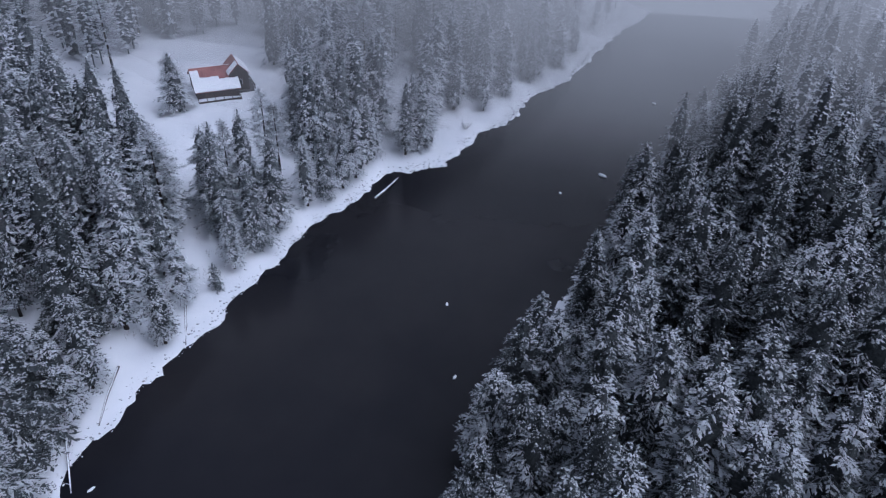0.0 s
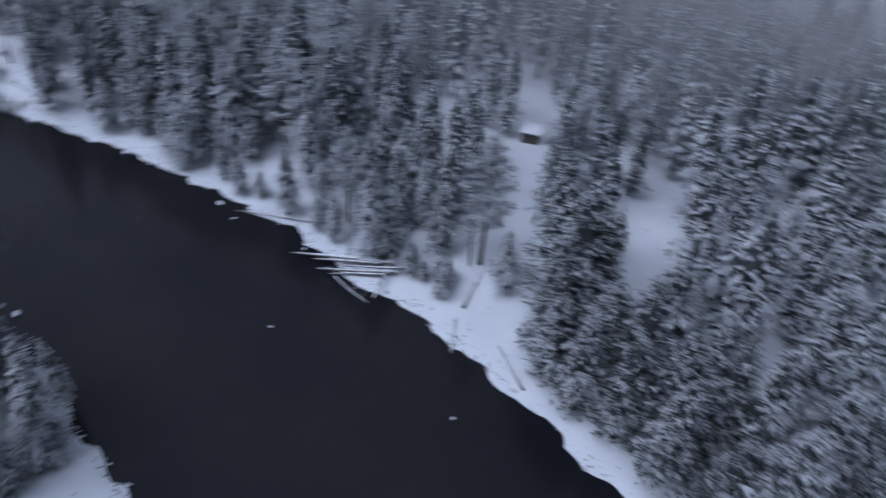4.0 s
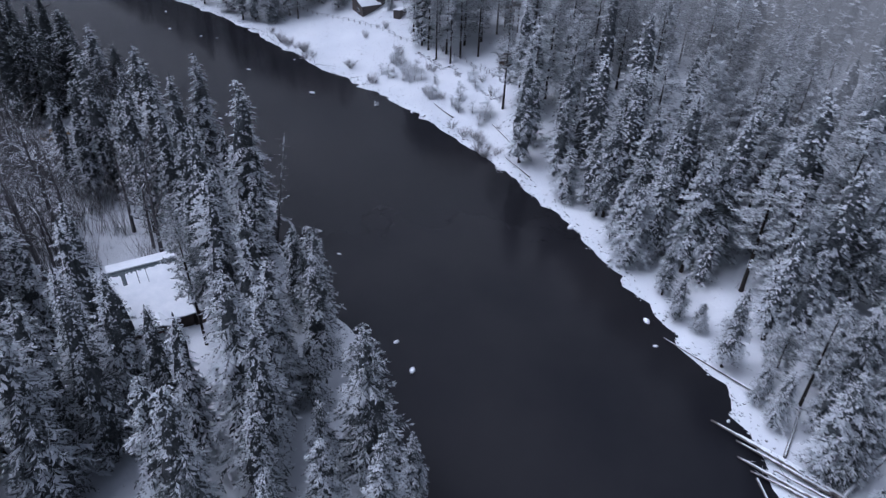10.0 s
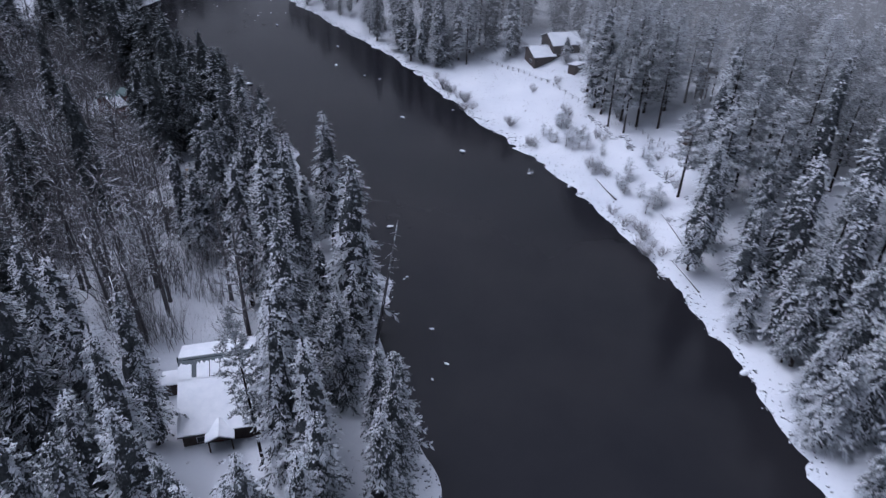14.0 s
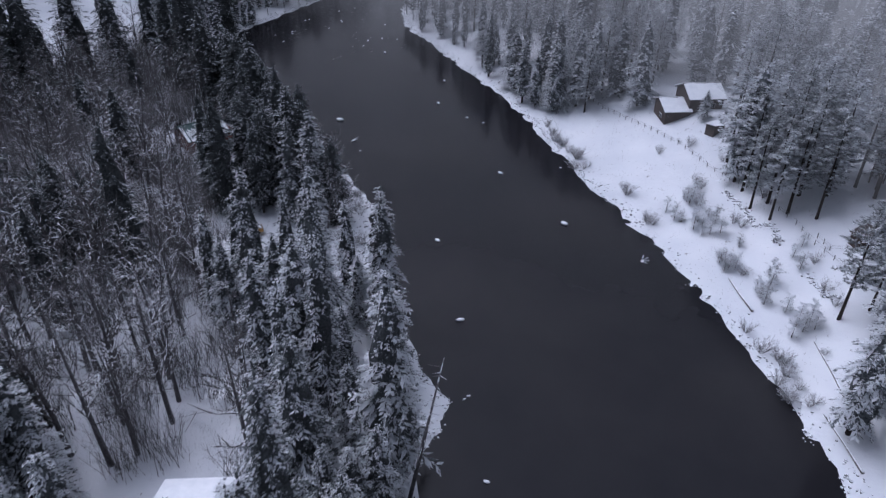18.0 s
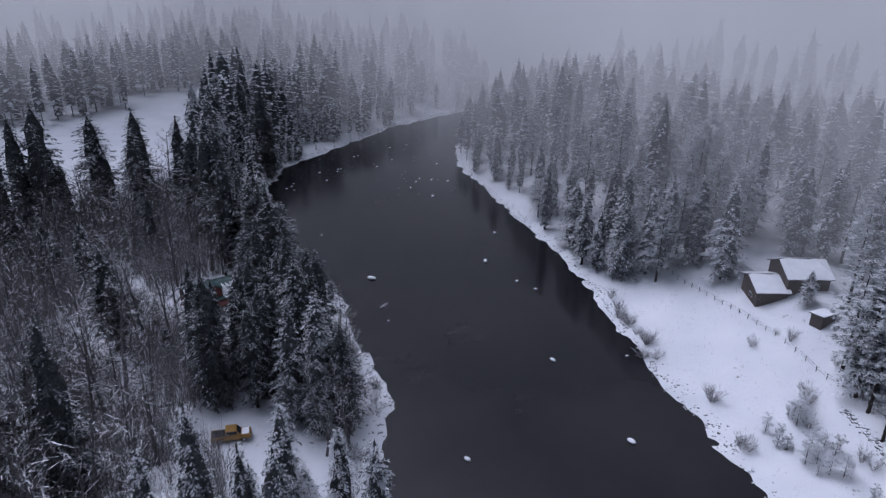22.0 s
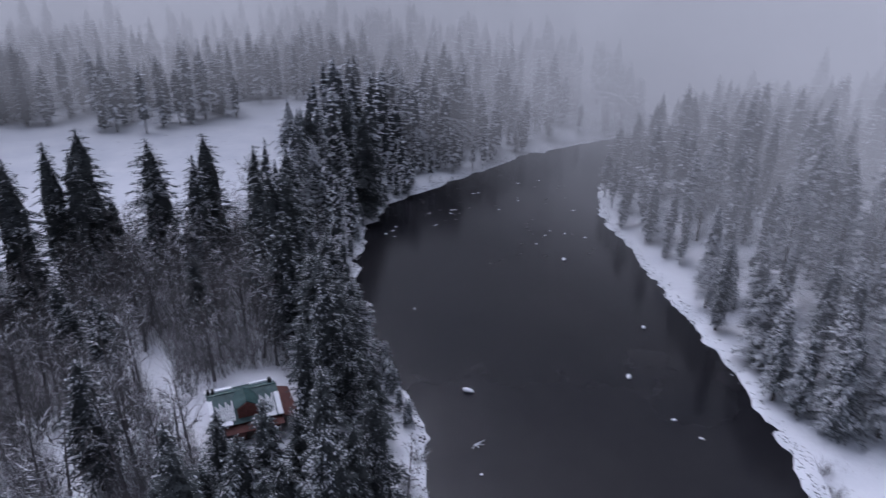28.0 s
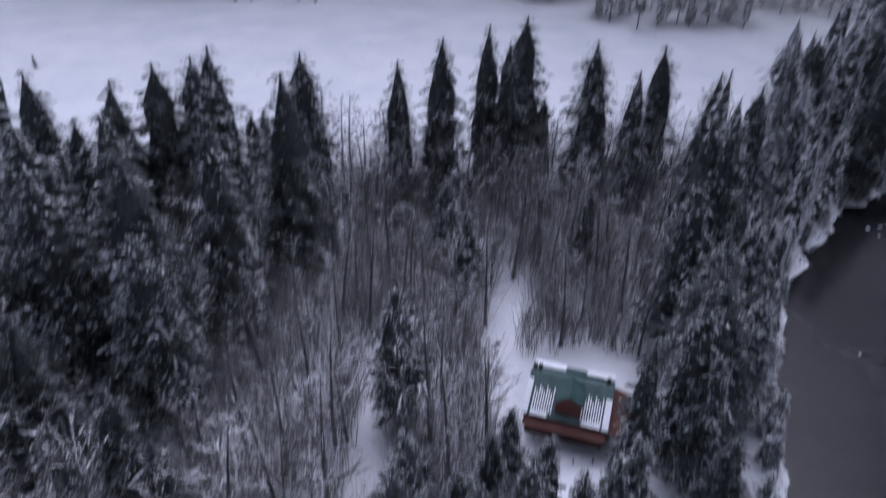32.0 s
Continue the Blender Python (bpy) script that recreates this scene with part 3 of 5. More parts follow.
young_meshes = []
for k in range(3):
    v, f = conifer_crown(90 + k, 5.0, 1.35, 0.03, 0.36, 7, 0.35, spire, 0.15, 0.1, 2)
    young_meshes.append((stem_mesh("trunk", 95 + k, 4.9, 0.08, BARK, 5, 0.06), v, f))
young = [proto("young_spruce", "small young spruce carrying snow on its branches", "sapling", "young spruces along the banks", *m, NEEDLES_FROST_HAZE) for m in young_meshes]

young_pine_models = []
for k in range(3):
    v, f = tufted_crown(130 + k, 3.6, 0.95, 0.1, 24, 5, 0.42)
    young_pine_models.append(proto("young_pine", "small rime-white young pine standing in the meadow snow", "sapling", "rimed young pines of the meadow", stem_mesh("trunk", 140 + k, 3.4, 0.06, BARK, 5, 0.1), v, f, NEEDLES_RIME))


def shrub_mesh(seed, height, stems):
    rng = np.random.default_rng(seed)
    vs, fs = [], []
    for k in range(stems):
        t, lean = rng.uniform(0, 6.28), rng.uniform(0.15, 0.75)
        out = Vector((math.cos(t) * lean, math.sin(t) * lean, 1)).normalized()
        p = Vector((math.cos(t) * 0.15, math.sin(t) * 0.15, -0.2))
        length = height * rng.uniform(0.6, 1.1)
        q, r = p + out * length * 0.55, p + out * length + Vector((math.cos(t), math.sin(t), 0)) * 0.2
        tube_arrays([p, q, r], [0.026, 0.018, 0.006], 3, vs, fs)
        for j in range(6):
            w = p.lerp(r, rng.uniform(0.35, 0.95))
            o = (out + Vector(rng.uniform(-0.9, 0.9, 3))).normalized()
            tube_arrays([w, w + o * length * rng.uniform(0.2, 0.4)], [0.018, 0.007], 3, vs, fs)
    return mesh_of("shrub", vs, fs, TWIG)


shrubs = [tagged(new("shrub", shrub_mesh(100 + k, 2.3, 26)), "leafless brown shrub dusted with snow on the bank", "shrub", "shrubs along the banks") for k in range(3)]


def planted(proto_ob, x, y, scale, turn, sink=0.15, tilt=(0, 0)):
    m = Matrix.Translation((x, y, ground_at(x, y) - sink)) @ Euler((tilt[0], tilt[1], turn)).to_matrix().to_4x4()
    return copy_thing(proto_ob, m @ Matrix.Diagonal((scale[0], scale[0], scale[1], 1)))


# open places without forest
CLEARINGS = [
    [(173, 172), (150, 150), (128, 122), (108, 98), (95, 74), (112, 68), (130, 68), (150, 80), (195, 106), (188, 124), (172, 134), (150, 118), (146, 126)],
    [(-16, 205), (-9, 124), (4, 112), (19, 104), (51, 114), (88, 128), (133, 158), (178, 202), (216, 256), (80, 262), (-20, 240)],
    [(-61, 44), (-50, 46), (-48, 53), (-55, 60), (-71, 71), (-92, 91), (-112, 110), (-117, 106), (-98, 88), (-80, 68), (-65, 57), (-60, 52)],
    [(-228, -262), (-236, -262), (-254, -276), (-250, -288), (-232, -284), (-222, -276)],
    [(-42, 182), (-30, 136), (-23, 136), (-27, 173)],
    [(-158, 6), (-184, -17), (-222, -57), (-236, -74), (-233, -58), (-239, -49), (-242, -43), (-247, -36), (-246, -22), (-239, -17), (-230, -15),
     (-218, -15), (-206, -7), (-200, -1), (-204, 5), (-200, 12), (-190, 10), (-174, 8), (-160, 12)],
    [(-88, -37), (-93, -33), (-100, -36), (-112, -42), (-109, -54), (-102, -60), (-95, -58), (-90, -48)],
    [(-145, -91), (-149, -78), (-158, -74), (-163, -80), (-157, -87), (-151, -93)],
    [(-166, -106), (-178, -106), (-184, -113), (-186, -128), (-181, -132), (-176, -130), (-170, -130), (-174, -146), (-168, -146), (-165, -128)],
    [(-149, -105), (-153.5, -105), (-155, -132), (-151, -132)],
    [(60, -195), (-60, -190), (-106, -187), (-146, -180), (-165, -177), (-200, -183), (-225, -200), (-248, -214), (-256, -232), (-300, -262),
     (-322, -300), (-277, -300), (-241, -268), (-232, -263), (-200, -318), (-168, -330), (-74, -318), (60, -330)],
    [(-30, 6), (-60, 2), (-69, -6), (-66, -12), (-62, -18), (-66, -28), (-68, -40), (-50, -44), (-30, -40)],
]
LEAFLESS = [(-100, -56), (-112, -44), (-122, -52), (-134, -66), (-146, -78), (-158, -92), (-165, -104), (-177, -124), (-194, -130), (-210, -147),
            (-226, -172), (-222, -186), (-180, -184), (-132, -184), (-122, -152), (-118, -126), (-108, -114), (-108, -98), (-106, -82), (-98, -68)]
# gaps in the wood before the houses and the parked truck
GAPS = [[(-156.4, -85.1), (-150.8, -89.3), (-135.2, -68), (-141.5, -64)], [(-108, -50), (-101, -35), (-94, -30), (-84, -20), (-79, -22), (-81, -36), (-84, -40), (-92, -54)], [(-183, -116), (-165, -116), (-161, -96), (-176, -96)],
        [(-157, -84), (-149, -68), (-134, -66), (-134, -74), (-147, -92)], [(-217, 5), (-192, 2), (-192, 13), (-217, 15)]]

# trees that stand out, by place and height
S_BANK = [(-76.5, -7, 22.5), (-95, -16.5, 21), (-140.5, -47, 25.5), (-121, -33, 29), (-92.5, -46, 23), (-85, -41.5, 25.5), (-76.5, -20.5, 26),
          (-90.5, -52, 21), (-140, -60.5, 19.5), (-160.5, -76, 17.5), (-89.4, -15, 21.5), (-91.3, -23.4, 24.5), 
          (-170.6, -92, 24), (-177.5, -92.5, 19), (-131, -88, 27), (-189.7, -124, 21), (-137.4, -62, 16.5), (-178.6, -109, 20.5), (-160.5, -101, 12), (-134.4, -102, 15), (-130.5, -104, 19), (-128.5, -99, 20), (-163.4, -102.6, 15), (-164.6, -107.4, 9), (-157.6, -107.5, 8), (-170.5, -97, 17), (-168, -100.5, 17), (-161.5, -88, 19), (-158.4, -86.8, 19), (-161.4, -93, 20), (-165.5, -94.5, 21), (-164.2, -89.5, 18), (-159.5, -80, 20), (-167.5, -86.5, 22), (-163.5, -78.5, 21), (-155.2, -92.4, 22), (-171.5, -88, 20), (-174.5, -97.5, 21), (-133.5, -66.5, 21), (-129.5, -68.5, 20), (-128, -64, 18), (-54.7, -36.1, 13), (-58, -33, 9), (-64.2, -5.4, 11), (-62.5, -9.1, 12), (-61.9, -13.6, 17), (-55.6, -17.7, 18), (-56.4, -14.4, 15), (-59, -19.5, 13),
          (-156.3, -96.8, 22), (-66.7, -4, 17.5), (-69, -17, 15.5), (-68, -10.4, 14), (-70, -28.4, 11), (-74.7, -12, 12), (-78.1, -30.3, 20), (-72.7, -1.7, 12)]
S_MEADOW = [(-126, -126, 30), (-118, -124, 28), (-134, -131, 31), (-111, -120, 28), (-122, -134, 30), (-129, -119, 24), (-114, -131, 29), (-139, -148, 31), (-160.7, -167.7, 30), (-174.4, -177, 31), (-186.9, -176.3, 28), (-199, -178, 27), (-240, -178, 27), (-153.3, -166.5, 27),
            (-127, -160, 30), (-138.8, -165, 28), (-121, -153, 30), (-125.7, -156, 30), (-117.4, -148, 29), (-115.5, -140, 27),
            (-168.4, -174, 30), (-171.5, -172, 28), (-192, -168, 26), (-206, -171, 25), (-212, -167, 24), (-232, -190, 25), (-248, -198, 25),
            (-193.7, -130, 19), (-199, -133, 19), (-106, -150, 29), (-100, -142, 28)]
S_EAST = [(136.7, -14, 25), (138, -23, 26), (115.5, -8, 23), (86, -2, 22), (68.8, 1, 20), (57.4, 3.5, 18), (51.2, 1, 21), (63.1, -5.2, 24),
          (61.7, -11.1, 25), (48.7, -5.8, 23), (55.3, -22.8, 23), (77, -29.8, 26), (111.2, -27.2, 27), (124.7, -39.2, 28), (86.3, -22.2, 27),
          (97, -14.1, 26), (54.2, -1.2, 20), (61.4, -16.3, 25), (58, -29.7, 24), (66.4, -27.5, 22), (44, 4, 17), (46, -14, 22), (50, 7, 16), (46, 7.5, 14), (60, 7, 17), (67, 5, 20), (42, 8, 12), (74, 4, 19)]
N_BANK = [(83.4, 78.6, 25), (90.8, 92.9, 26), (92.8, 75, 21), (99.2, 67, 21), (104.5, 64, 22), (95.6, 58.5, 17), (103.1, 58, 20), (112.7, 56, 16),
          (117, 54, 14), (122, 52, 15), (127, 51, 17), (141, 44, 19), (92, 99, 27), (50.8, 67, 16), (76.2, 69.8, 23),
          (102, 86, 25), (11, 100.5, 22), (37.3, 102.9, 20), (-1.3, 94.8, 18), (24.5, 95.5, 17), (47.2, 92, 19), (56.6, 98.5, 21),
          (73.3, 107, 24), (82.5, 106.5, 23), (-12.4, 115.6, 24), (-80.5, 46, 17), (-88, 43, 10), (-103.8, 46.4, 21),
          (13.7, 67.5, 24), (27, 71.5, 23), (21.5, 77, 21), (18, 73, 18), (32.8, 80, 22), (8, 66.5, 19), (10.8, 60.5, 15), (17, 61, 14), (28.5, 62.5, 16), (36.5, 61.5, 15), (51, 63.5, 15), (56.6, 63.9, 17), (3.5, 60.5, 16), (12, 68, 18), (27, 70, 19), (38, 70, 19), (48, 71, 18), (8.2, 62.8, 17), (21, 65.6, 15), (32.2, 65, 17), (42.6, 63.3, 16), (46.7, 64.1, 18), (25.3, 61.3, 11), (0.1, 72, 20), (-6.2, 57.7, 20),
          (-26.5, 54.2, 19), (-14.8, 56.1, 21), (-33.9, 54.7, 18), (-21.9, 63.1, 21), (-12.4, 72.6, 21), (14.7, 65.9, 10), (60.2, 69.2, 18),
          (68, 66.4, 18), (68, 59.8, 14), (81.5, 68.2, 20), (-40, 53, 17), (-46, 54, 15), (-30, 58, 20), (-19, 55.5, 15), (-9, 62, 18),
          (-108.8, 34.8, 8), (-105.9, 37.5, 5.5), (-92.2, 42.2, 7), (-98.8, 39.5, 14), (-122.3, 29.5, 15), (-124.3, 33.6, 18), (-141.7, 20.5, 11),
          (-136.3, 25.8, 9.5), (-148.2, 19.3, 18), (-122, 41.7, 21), (-108.2, 58.7, 24), (-102.2, 49.2, 17), (-101, 61, 21), (-186.8, 12.5, 17),
          (-173.6, 14.2, 21.5), (-128, 28.2, 11), (-114.5, 34, 10), (-87.3, 47.8, 10), (-86.4, 57.7, 16), (-80.8, 49.5, 12), (-75.2, 55.5, 14), (-92, 52, 15), (-97, 57, 16), (-91.4, 58.8, 15), (-84.2, 53.4, 11), (-82.4, 57.2, 13), (-88, 55, 14), (-96.2, 52, 12)]
N_JAM = [(-79.9, 47.7, 13), (-74.3, 49.6, 6), (-67.2, 50.7, 6), (-71.7, 50.3, 4), (-68.8, 52.8, 5.5), (-81.6, 66.1, 16), (-62.1, 58.4, 11), (-64.5, 60.5, 9)]
N_WEST = [(-230.6, -24.8, 7), (-244.5, -49, 19), (-238.5, -41.5, 20), (-243, -65, 15), (-237.8, -62, 17), (-239, -56.9, 19), (-242, -54.6, 20), (-238.8, -67.7, 14),
          (-257.7, -33.8, 20), (-251.7, -31.2, 19), (-254.4, -25.6, 21), (-251.1, -71, 18), (-253.7, -54.7, 17), (-264, -66.7, 19), (-254.7, -82.9, 18), (-266, -97.6, 19), (-240, -72, 15), (-248, -78, 16), (-253, -68, 18), (-212, -13, 22),
          (-313, -147, 22), (-154, 20, 23), (-156, 12, 24), (-136, 27, 21), (-132, 32, 23), (-126, 34, 23), (-120, 38, 22)]
PINES = [(-215.1, -16.3, 20), (-210, -13.5, 20), (-207, -11.5, 21), (-201.8, -9, 18), (-203.4, -6.5, 21), (-200.8, -2.8, 20), (-210.9, -5.5, 22),
         (-210.6, 6.3, 20), (-207.9, 9.5, 21), (-199.6, 1.8, 19), (-234.7, -18.8, 19), (-217, 0.8, 22), (-221.7, -6.5, 21), (-226, -10, 20),
         (-213, -9, 21), (-206, -2, 21), (-214, -3, 22), (-223, -2, 20), (-179, 11.8, 15), (-219.5, -12.5, 19), (-198.8, -5.2, 17)]

rng = np.random.default_rng(7)


def tall_tree(kinds, x, y, h, near=True):
    s = h / TALL
    w = s ** 0.65 * rng.uniform(0.9, 1.14) * (1.36 if kinds is sparse and y < -116 else 1.0 if kinds is sparse else (1.2 if y < 20 else 1.32) if kinds is east else 0.94 if kinds is darker and y < 0 else 1.15)
    return planted(kinds[int(rng.integers(len(kinds)) if len(kinds) < 5 else rng.integers(4 if len(kinds) > 5 else 3) if near else len(kinds) - 1 - rng.integers(2))], x, y, (w, s), rng.uniform(0, 6.28), 0.1)


taken = [(-93.9, -32.4), (134, 98)]
planted(frosted[2], 134, 98, (0.95, 0.55), 2.0)
planted(sparse[0], -166, -108.6, ((12 / TALL) ** 0.65, 12 / TALL), 0.7, 0.1)
planted(pines[2], -93.9, -32.4, (0.72, 0.92), 1.0, 0.1, (0.03, -0.04))
for kinds, rows in ((darker, [r for r in S_BANK if r[1] > -85]), (east, S_EAST), (sparse, [r for r in S_BANK if r[1] <= -85] + S_MEADOW), (frosted, [r for r in N_BANK + N_WEST if not -60 < r[0] < 76]),
                    (darker, N_JAM), (east, [r for r in N_BANK if -60 < r[0] < 76]), (pines, PINES)):
    for x, y, h in rows:
        tall_tree(kinds, x, y, h)
        taken.append((x, y))

# the rest of the forest: a loose scatter kept off water, shores, clearings and the trees above
gap = 4.3
px, py = np.meshgrid(np.arange(-430, 340, gap), np.arange(-500, 440, gap))
px = (px + rng.uniform(-0.48, 0.48, px.shape) * gap).ravel()
py = (py + rng.uniform(-0.48, 0.48, py.shape) * gap).ravel()
dist, is_north = land(px, py)
keep = dist > np.where(is_north, np.where(px < -236, 1.0, np.where(px > -16, 3.4, np.where(px > -60, 2.0, 3.2))) + np.where(px < -236, 2.2, 4.0) * drift(px, py, 16, 8), np.where((px < -192) & (py < -128), 0.3, np.where((px < -157) & (px > -206), 5.0, 1.2)) + np.where((px < -192) & (py < -128), 0.8, 2.5) * drift(px, py, 12, 9))
keep &= (to_line(px, py, [(90, 20), (0, 0), (-70, 0), (-130, -35), (-175, -90)]) < 190) | (rng.random(px.shape) < 0.5)
keep &= past_fog(px, py)[0] < 150
for poly in CLEARINGS + GAPS:
    keep &= ~inside(px, py, poly)
for tx, ty in taken:
    keep &= np.hypot(px - tx, py - ty) > 3.6
bend = ~is_north & (px < -192) & (py < -128) & (dist < 18)
leafless = inside(px, py, LEAFLESS) & ~bend
field_edge = inside(px, py, [(-85, -125), (-130, -118), (-215, -150), (-228, -196), (-85, -196)]) & ~bend
keep &= rng.random(px.shape) < np.where(leafless, 0.68, np.where(field_edge, 0.32, np.where(is_north, np.where((px > -16) & (px < 66) & (dist < 50), 0.36, np.where((px > -165) & (px <= -16) & (dist < 95), 0.44, 0.5)), np.where(px > 5, 0.6, np.where(dist < 12, 0.6, 0.75))))) * (0.55 + 0.75 * drift(px, py, 30, 12))
px, py, dist, is_north, leafless, field_edge = px[keep], py[keep], dist[keep], is_north[keep], leafless[keep], field_edge[keep]
# distance from the flown line, which runs along the river
off = to_line(px, py, [(165, 35), (90, 20), (0, 0), (-70, 0), (-130, -35), (-175, -90)])
order = np.argsort(off)
quota = {"frosted": 190, "darker": 205, "pine": 230, "bare": 290, "sparse": 150, "east": 200}
rest = []
for i in order:
    x, y = float(px[i]), float(py[i])
    meadow_pine = is_north[i] and x < -165 and y > -62 and off[i] < 170 and rng.random() < 0.85
    if leafless[i] and rng.random() < 0.93:
        kind = "bare"
    elif meadow_pine:
        kind = "pine"
    elif is_north[i]:
        kind = "east" if -66 < x < 76 and dist[i] < 55 else "frosted" if rng.random() < (0.64 if -165 < x < -16 else 0.8) else "pine"
    else:
        kind = "east" if x > 5 else "sparse" if y < -68 and -200 < x < -84 else "darker"
    near_shore = dist[i] < 11
    h = rng.uniform(10, 19) if near_shore else rng.uniform(17, 26) if is_north[i] else rng.uniform(19, 29)
    if field_edge[i]:
        h = rng.uniform(9, 17)
    if quota[kind] <= 0:
        rest.append((x, y, h, kind, off[i]))
        continue
    quota[kind] -= 1
    if kind == "bare":
        s = rng.uniform(0.85, 1.3) if y > -108 else rng.uniform(0.65, 1.05)
        planted(bares[int(rng.integers(4))], x, y, (s, s), rng.uniform(0, 6.28), 0.1, (rng.uniform(-0.07, 0.07), rng.uniform(-0.07, 0.07)))
    else:
        tall_tree({"frosted": frosted, "darker": darker, "pine": pines, "sparse": sparse, "east": east}[kind], x, y, h, off[i] < 55)


def settle(p, x, y, scale=1.0):
    """Gives a model itself a place of its own."""
    p.matrix_basis = Matrix.Translation((x, y, ground_at(x, y) - 0.1)) @ Matrix.Diagonal((scale, scale, scale, 1))


for name, models in (("frosted", frosted), ("darker", darker), ("pine", pines), ("sparse", sparse), ("east", east)):
    spots = [r for r in rest if r[3] == name][:len(models)]
    for p, r in zip(models, spots):
        settle(p, r[0], r[1], r[2] / TALL)
        rest.remove(r)
# leaning leafless trees by the south shore and behind the log jam
for k, (x, y, s, lean) in enumerate(((-182.9, -93.2, 0.5, 0.25), (-160.7, -70, 0.8, 0.2), (-162.5, -72, 0.5, -0.2), (-180, -91.3, 0.85, 0.35), (-182.5, -99.3, 0.45, 0.1), (-74.2, 56.5, 0.7, 0.1), (-69.8, 57.8, 0.65, 0.15), (-168.5, -76.5, 0.8, 0.12), (-171.5, -79.5, 0.62, 0.3), (-160, -73.5, 0.9, 0.18), (-157.5, -71.5, 0.7, -0.1), (-176.5, -86, 0.75, 0.25), (-164.5, -74.5, 0.55, 0.3), (-83, 60, 0.8, 0.05), (-90, 64, 0.75, 0.1))):
    planted(bares[k % 4], x, y, (s, s), 0.9 * k, 0.1, (0.1, -lean))
for p, (x, y) in zip(bares, ((-117, -75), (-113, -60), (-109, -62), (-145, -101))):
    settle(p, x, y, 0.9)

# far woods, joined
def low_crown(seed, shape, bare, radius, step, count, sprays=0):
    v, f = conifer_crown(seed, TALL, radius, bare, step, count, 0.45, shape, 0.62 if not sprays else 0.4, 0.1, sprays, 4)
    k = len(v)
    sv, sf = [], []
    tube_arrays([(0, 0, -0.8), (0, 0, TALL * 0.9)], [0.3, 0.08], 4, sv, sf)
    quads = [(q[0] + k, q[1] + k, q[2] + k) for q in sf[:4]] + [(q[0] + k, q[2] + k, q[3] + k) for q in sf[:4]]
    return np.concatenate([v, np.array([tuple(p) for p in sv])]), np.concatenate([f, np.array(quads)])


mid = {"spruce": [low_crown(200 + k, (spire, blunt, rounded)[k], 0.05 + 0.06 * k, 4.1, 1.2, 8, 1) for k in range(3)], "pine": [low_crown(210 + k, rounded, 0.38, 3.2, 1.15, 8, 1) for k in range(2)]}
low = {"spruce": [low_crown(220 + k, (blunt, rounded, blunt)[k], 0.06 + 0.08 * k, 4.6, 1.6, 6) for k in range(3)], "pine": [low_crown(230 + k, rounded, 0.3, 3.8, 1.7, 6) for k in range(2)]}


def joined_wood(rows, material, name, label):
    vs, fs, base = [], [], 0
    zs = terrain(np.array([r[0] for r in rows]), np.array([r[1] for r in rows]))
    for (x, y, h, kind, o), z in zip(rows, zs):
        pool = (mid if o < (124 if x < -190 else 96) else low)["pine" if kind == "pine" else "spruce"]
        v, f = pool[int(rng.integers(len(pool)))]
        t, s = rng.uniform(0, 6.28), h / TALL * rng.uniform(0.68, 1.12)
        w = s ** 0.7 * rng.uniform(0.85, 1.2)
        c, n = math.cos(t) * w, math.sin(t) * w
        vs.append(np.stack([x + v[:, 0] * c - v[:, 1] * n, y + v[:, 0] * n + v[:, 1] * c, z + v[:, 2] * s], 1))
        fs.append(f + base)
        base += len(v)
    if vs:
        tagged(new(name, array_mesh(name, np.concatenate(vs), np.concatenate(fs), material)), label, "forest", kind="stuff")


joined_wood([r for r in rest if r[3] == "frosted"], NEEDLES_FROST_HAZE, "far_woods", "frosted spruce forest up the valley side")
# far green spruces take lighter needles than the near ones, to imitate haze
joined_wood([r for r in rest if r[3] == "sparse"], NEEDLES_DARK, "far_woods", "dark green spruce forest beyond the southern field")
joined_wood([r for r in rest if r[3] in ("darker", "east")], NEEDLES_DARK, "far_woods", "dark snow-flecked spruce forest beyond the south bank")
joined_wood([r for r in rest if r[3] == "pine"], NEEDLES_PINE, "far_woods", "snow-dusted pine forest away from the river")


# ---- undergrowth, saplings and shrubs ----
def scattered(count, x0, x1, y0, y1, wanted, seed):
    r = np.random.default_rng(seed)
    x, y = r.uniform(x0, x1, count), r.uniform(y0, y1, count)
    d, n = land(x, y)
    ok = wanted(x, y, d, n)
    return list(zip(x[ok].tolist(), y[ok].tolist()))


def in_any(x, y, polys):
    hit = np.zeros(x.shape, bool)
    for p in polys:
        hit |= inside(x, y, p)
    return hit


MEADOW = CLEARINGS[5]
bank_spots = scattered(900, -330, 200, -200, 110, lambda x, y, d, n: n & (d > 2.5) & (d < 9) & (drift(x, y, 14, 21) > 0.5), 31)[:130]
meadow_spots = scattered(700, -245, -158, -70, 12, lambda x, y, d, n: inside(x, y, MEADOW) & (d > 3) & (d < 24) & (y > -40) & (drift(x, y, 13, 22) > 0.52), 32)[:14]
edge_spots = scattered(2600, -240, -150, -80, 14, lambda x, y, d, n: n & (d > 0.6) & (d < 3.2) & (drift(x, y, 9, 23) > 0.5), 36)[:46]
south_spots = scattered(500, -205, -60, -130, 0, lambda x, y, d, n: ~n & (d > 1.5) & (d < 6), 33)[:45]
south_spots += scattered(1500, -190, -148, -100, -58, lambda x, y, d, n: ~n & (d > 0.8) & (d < 4.5), 37)[:30]
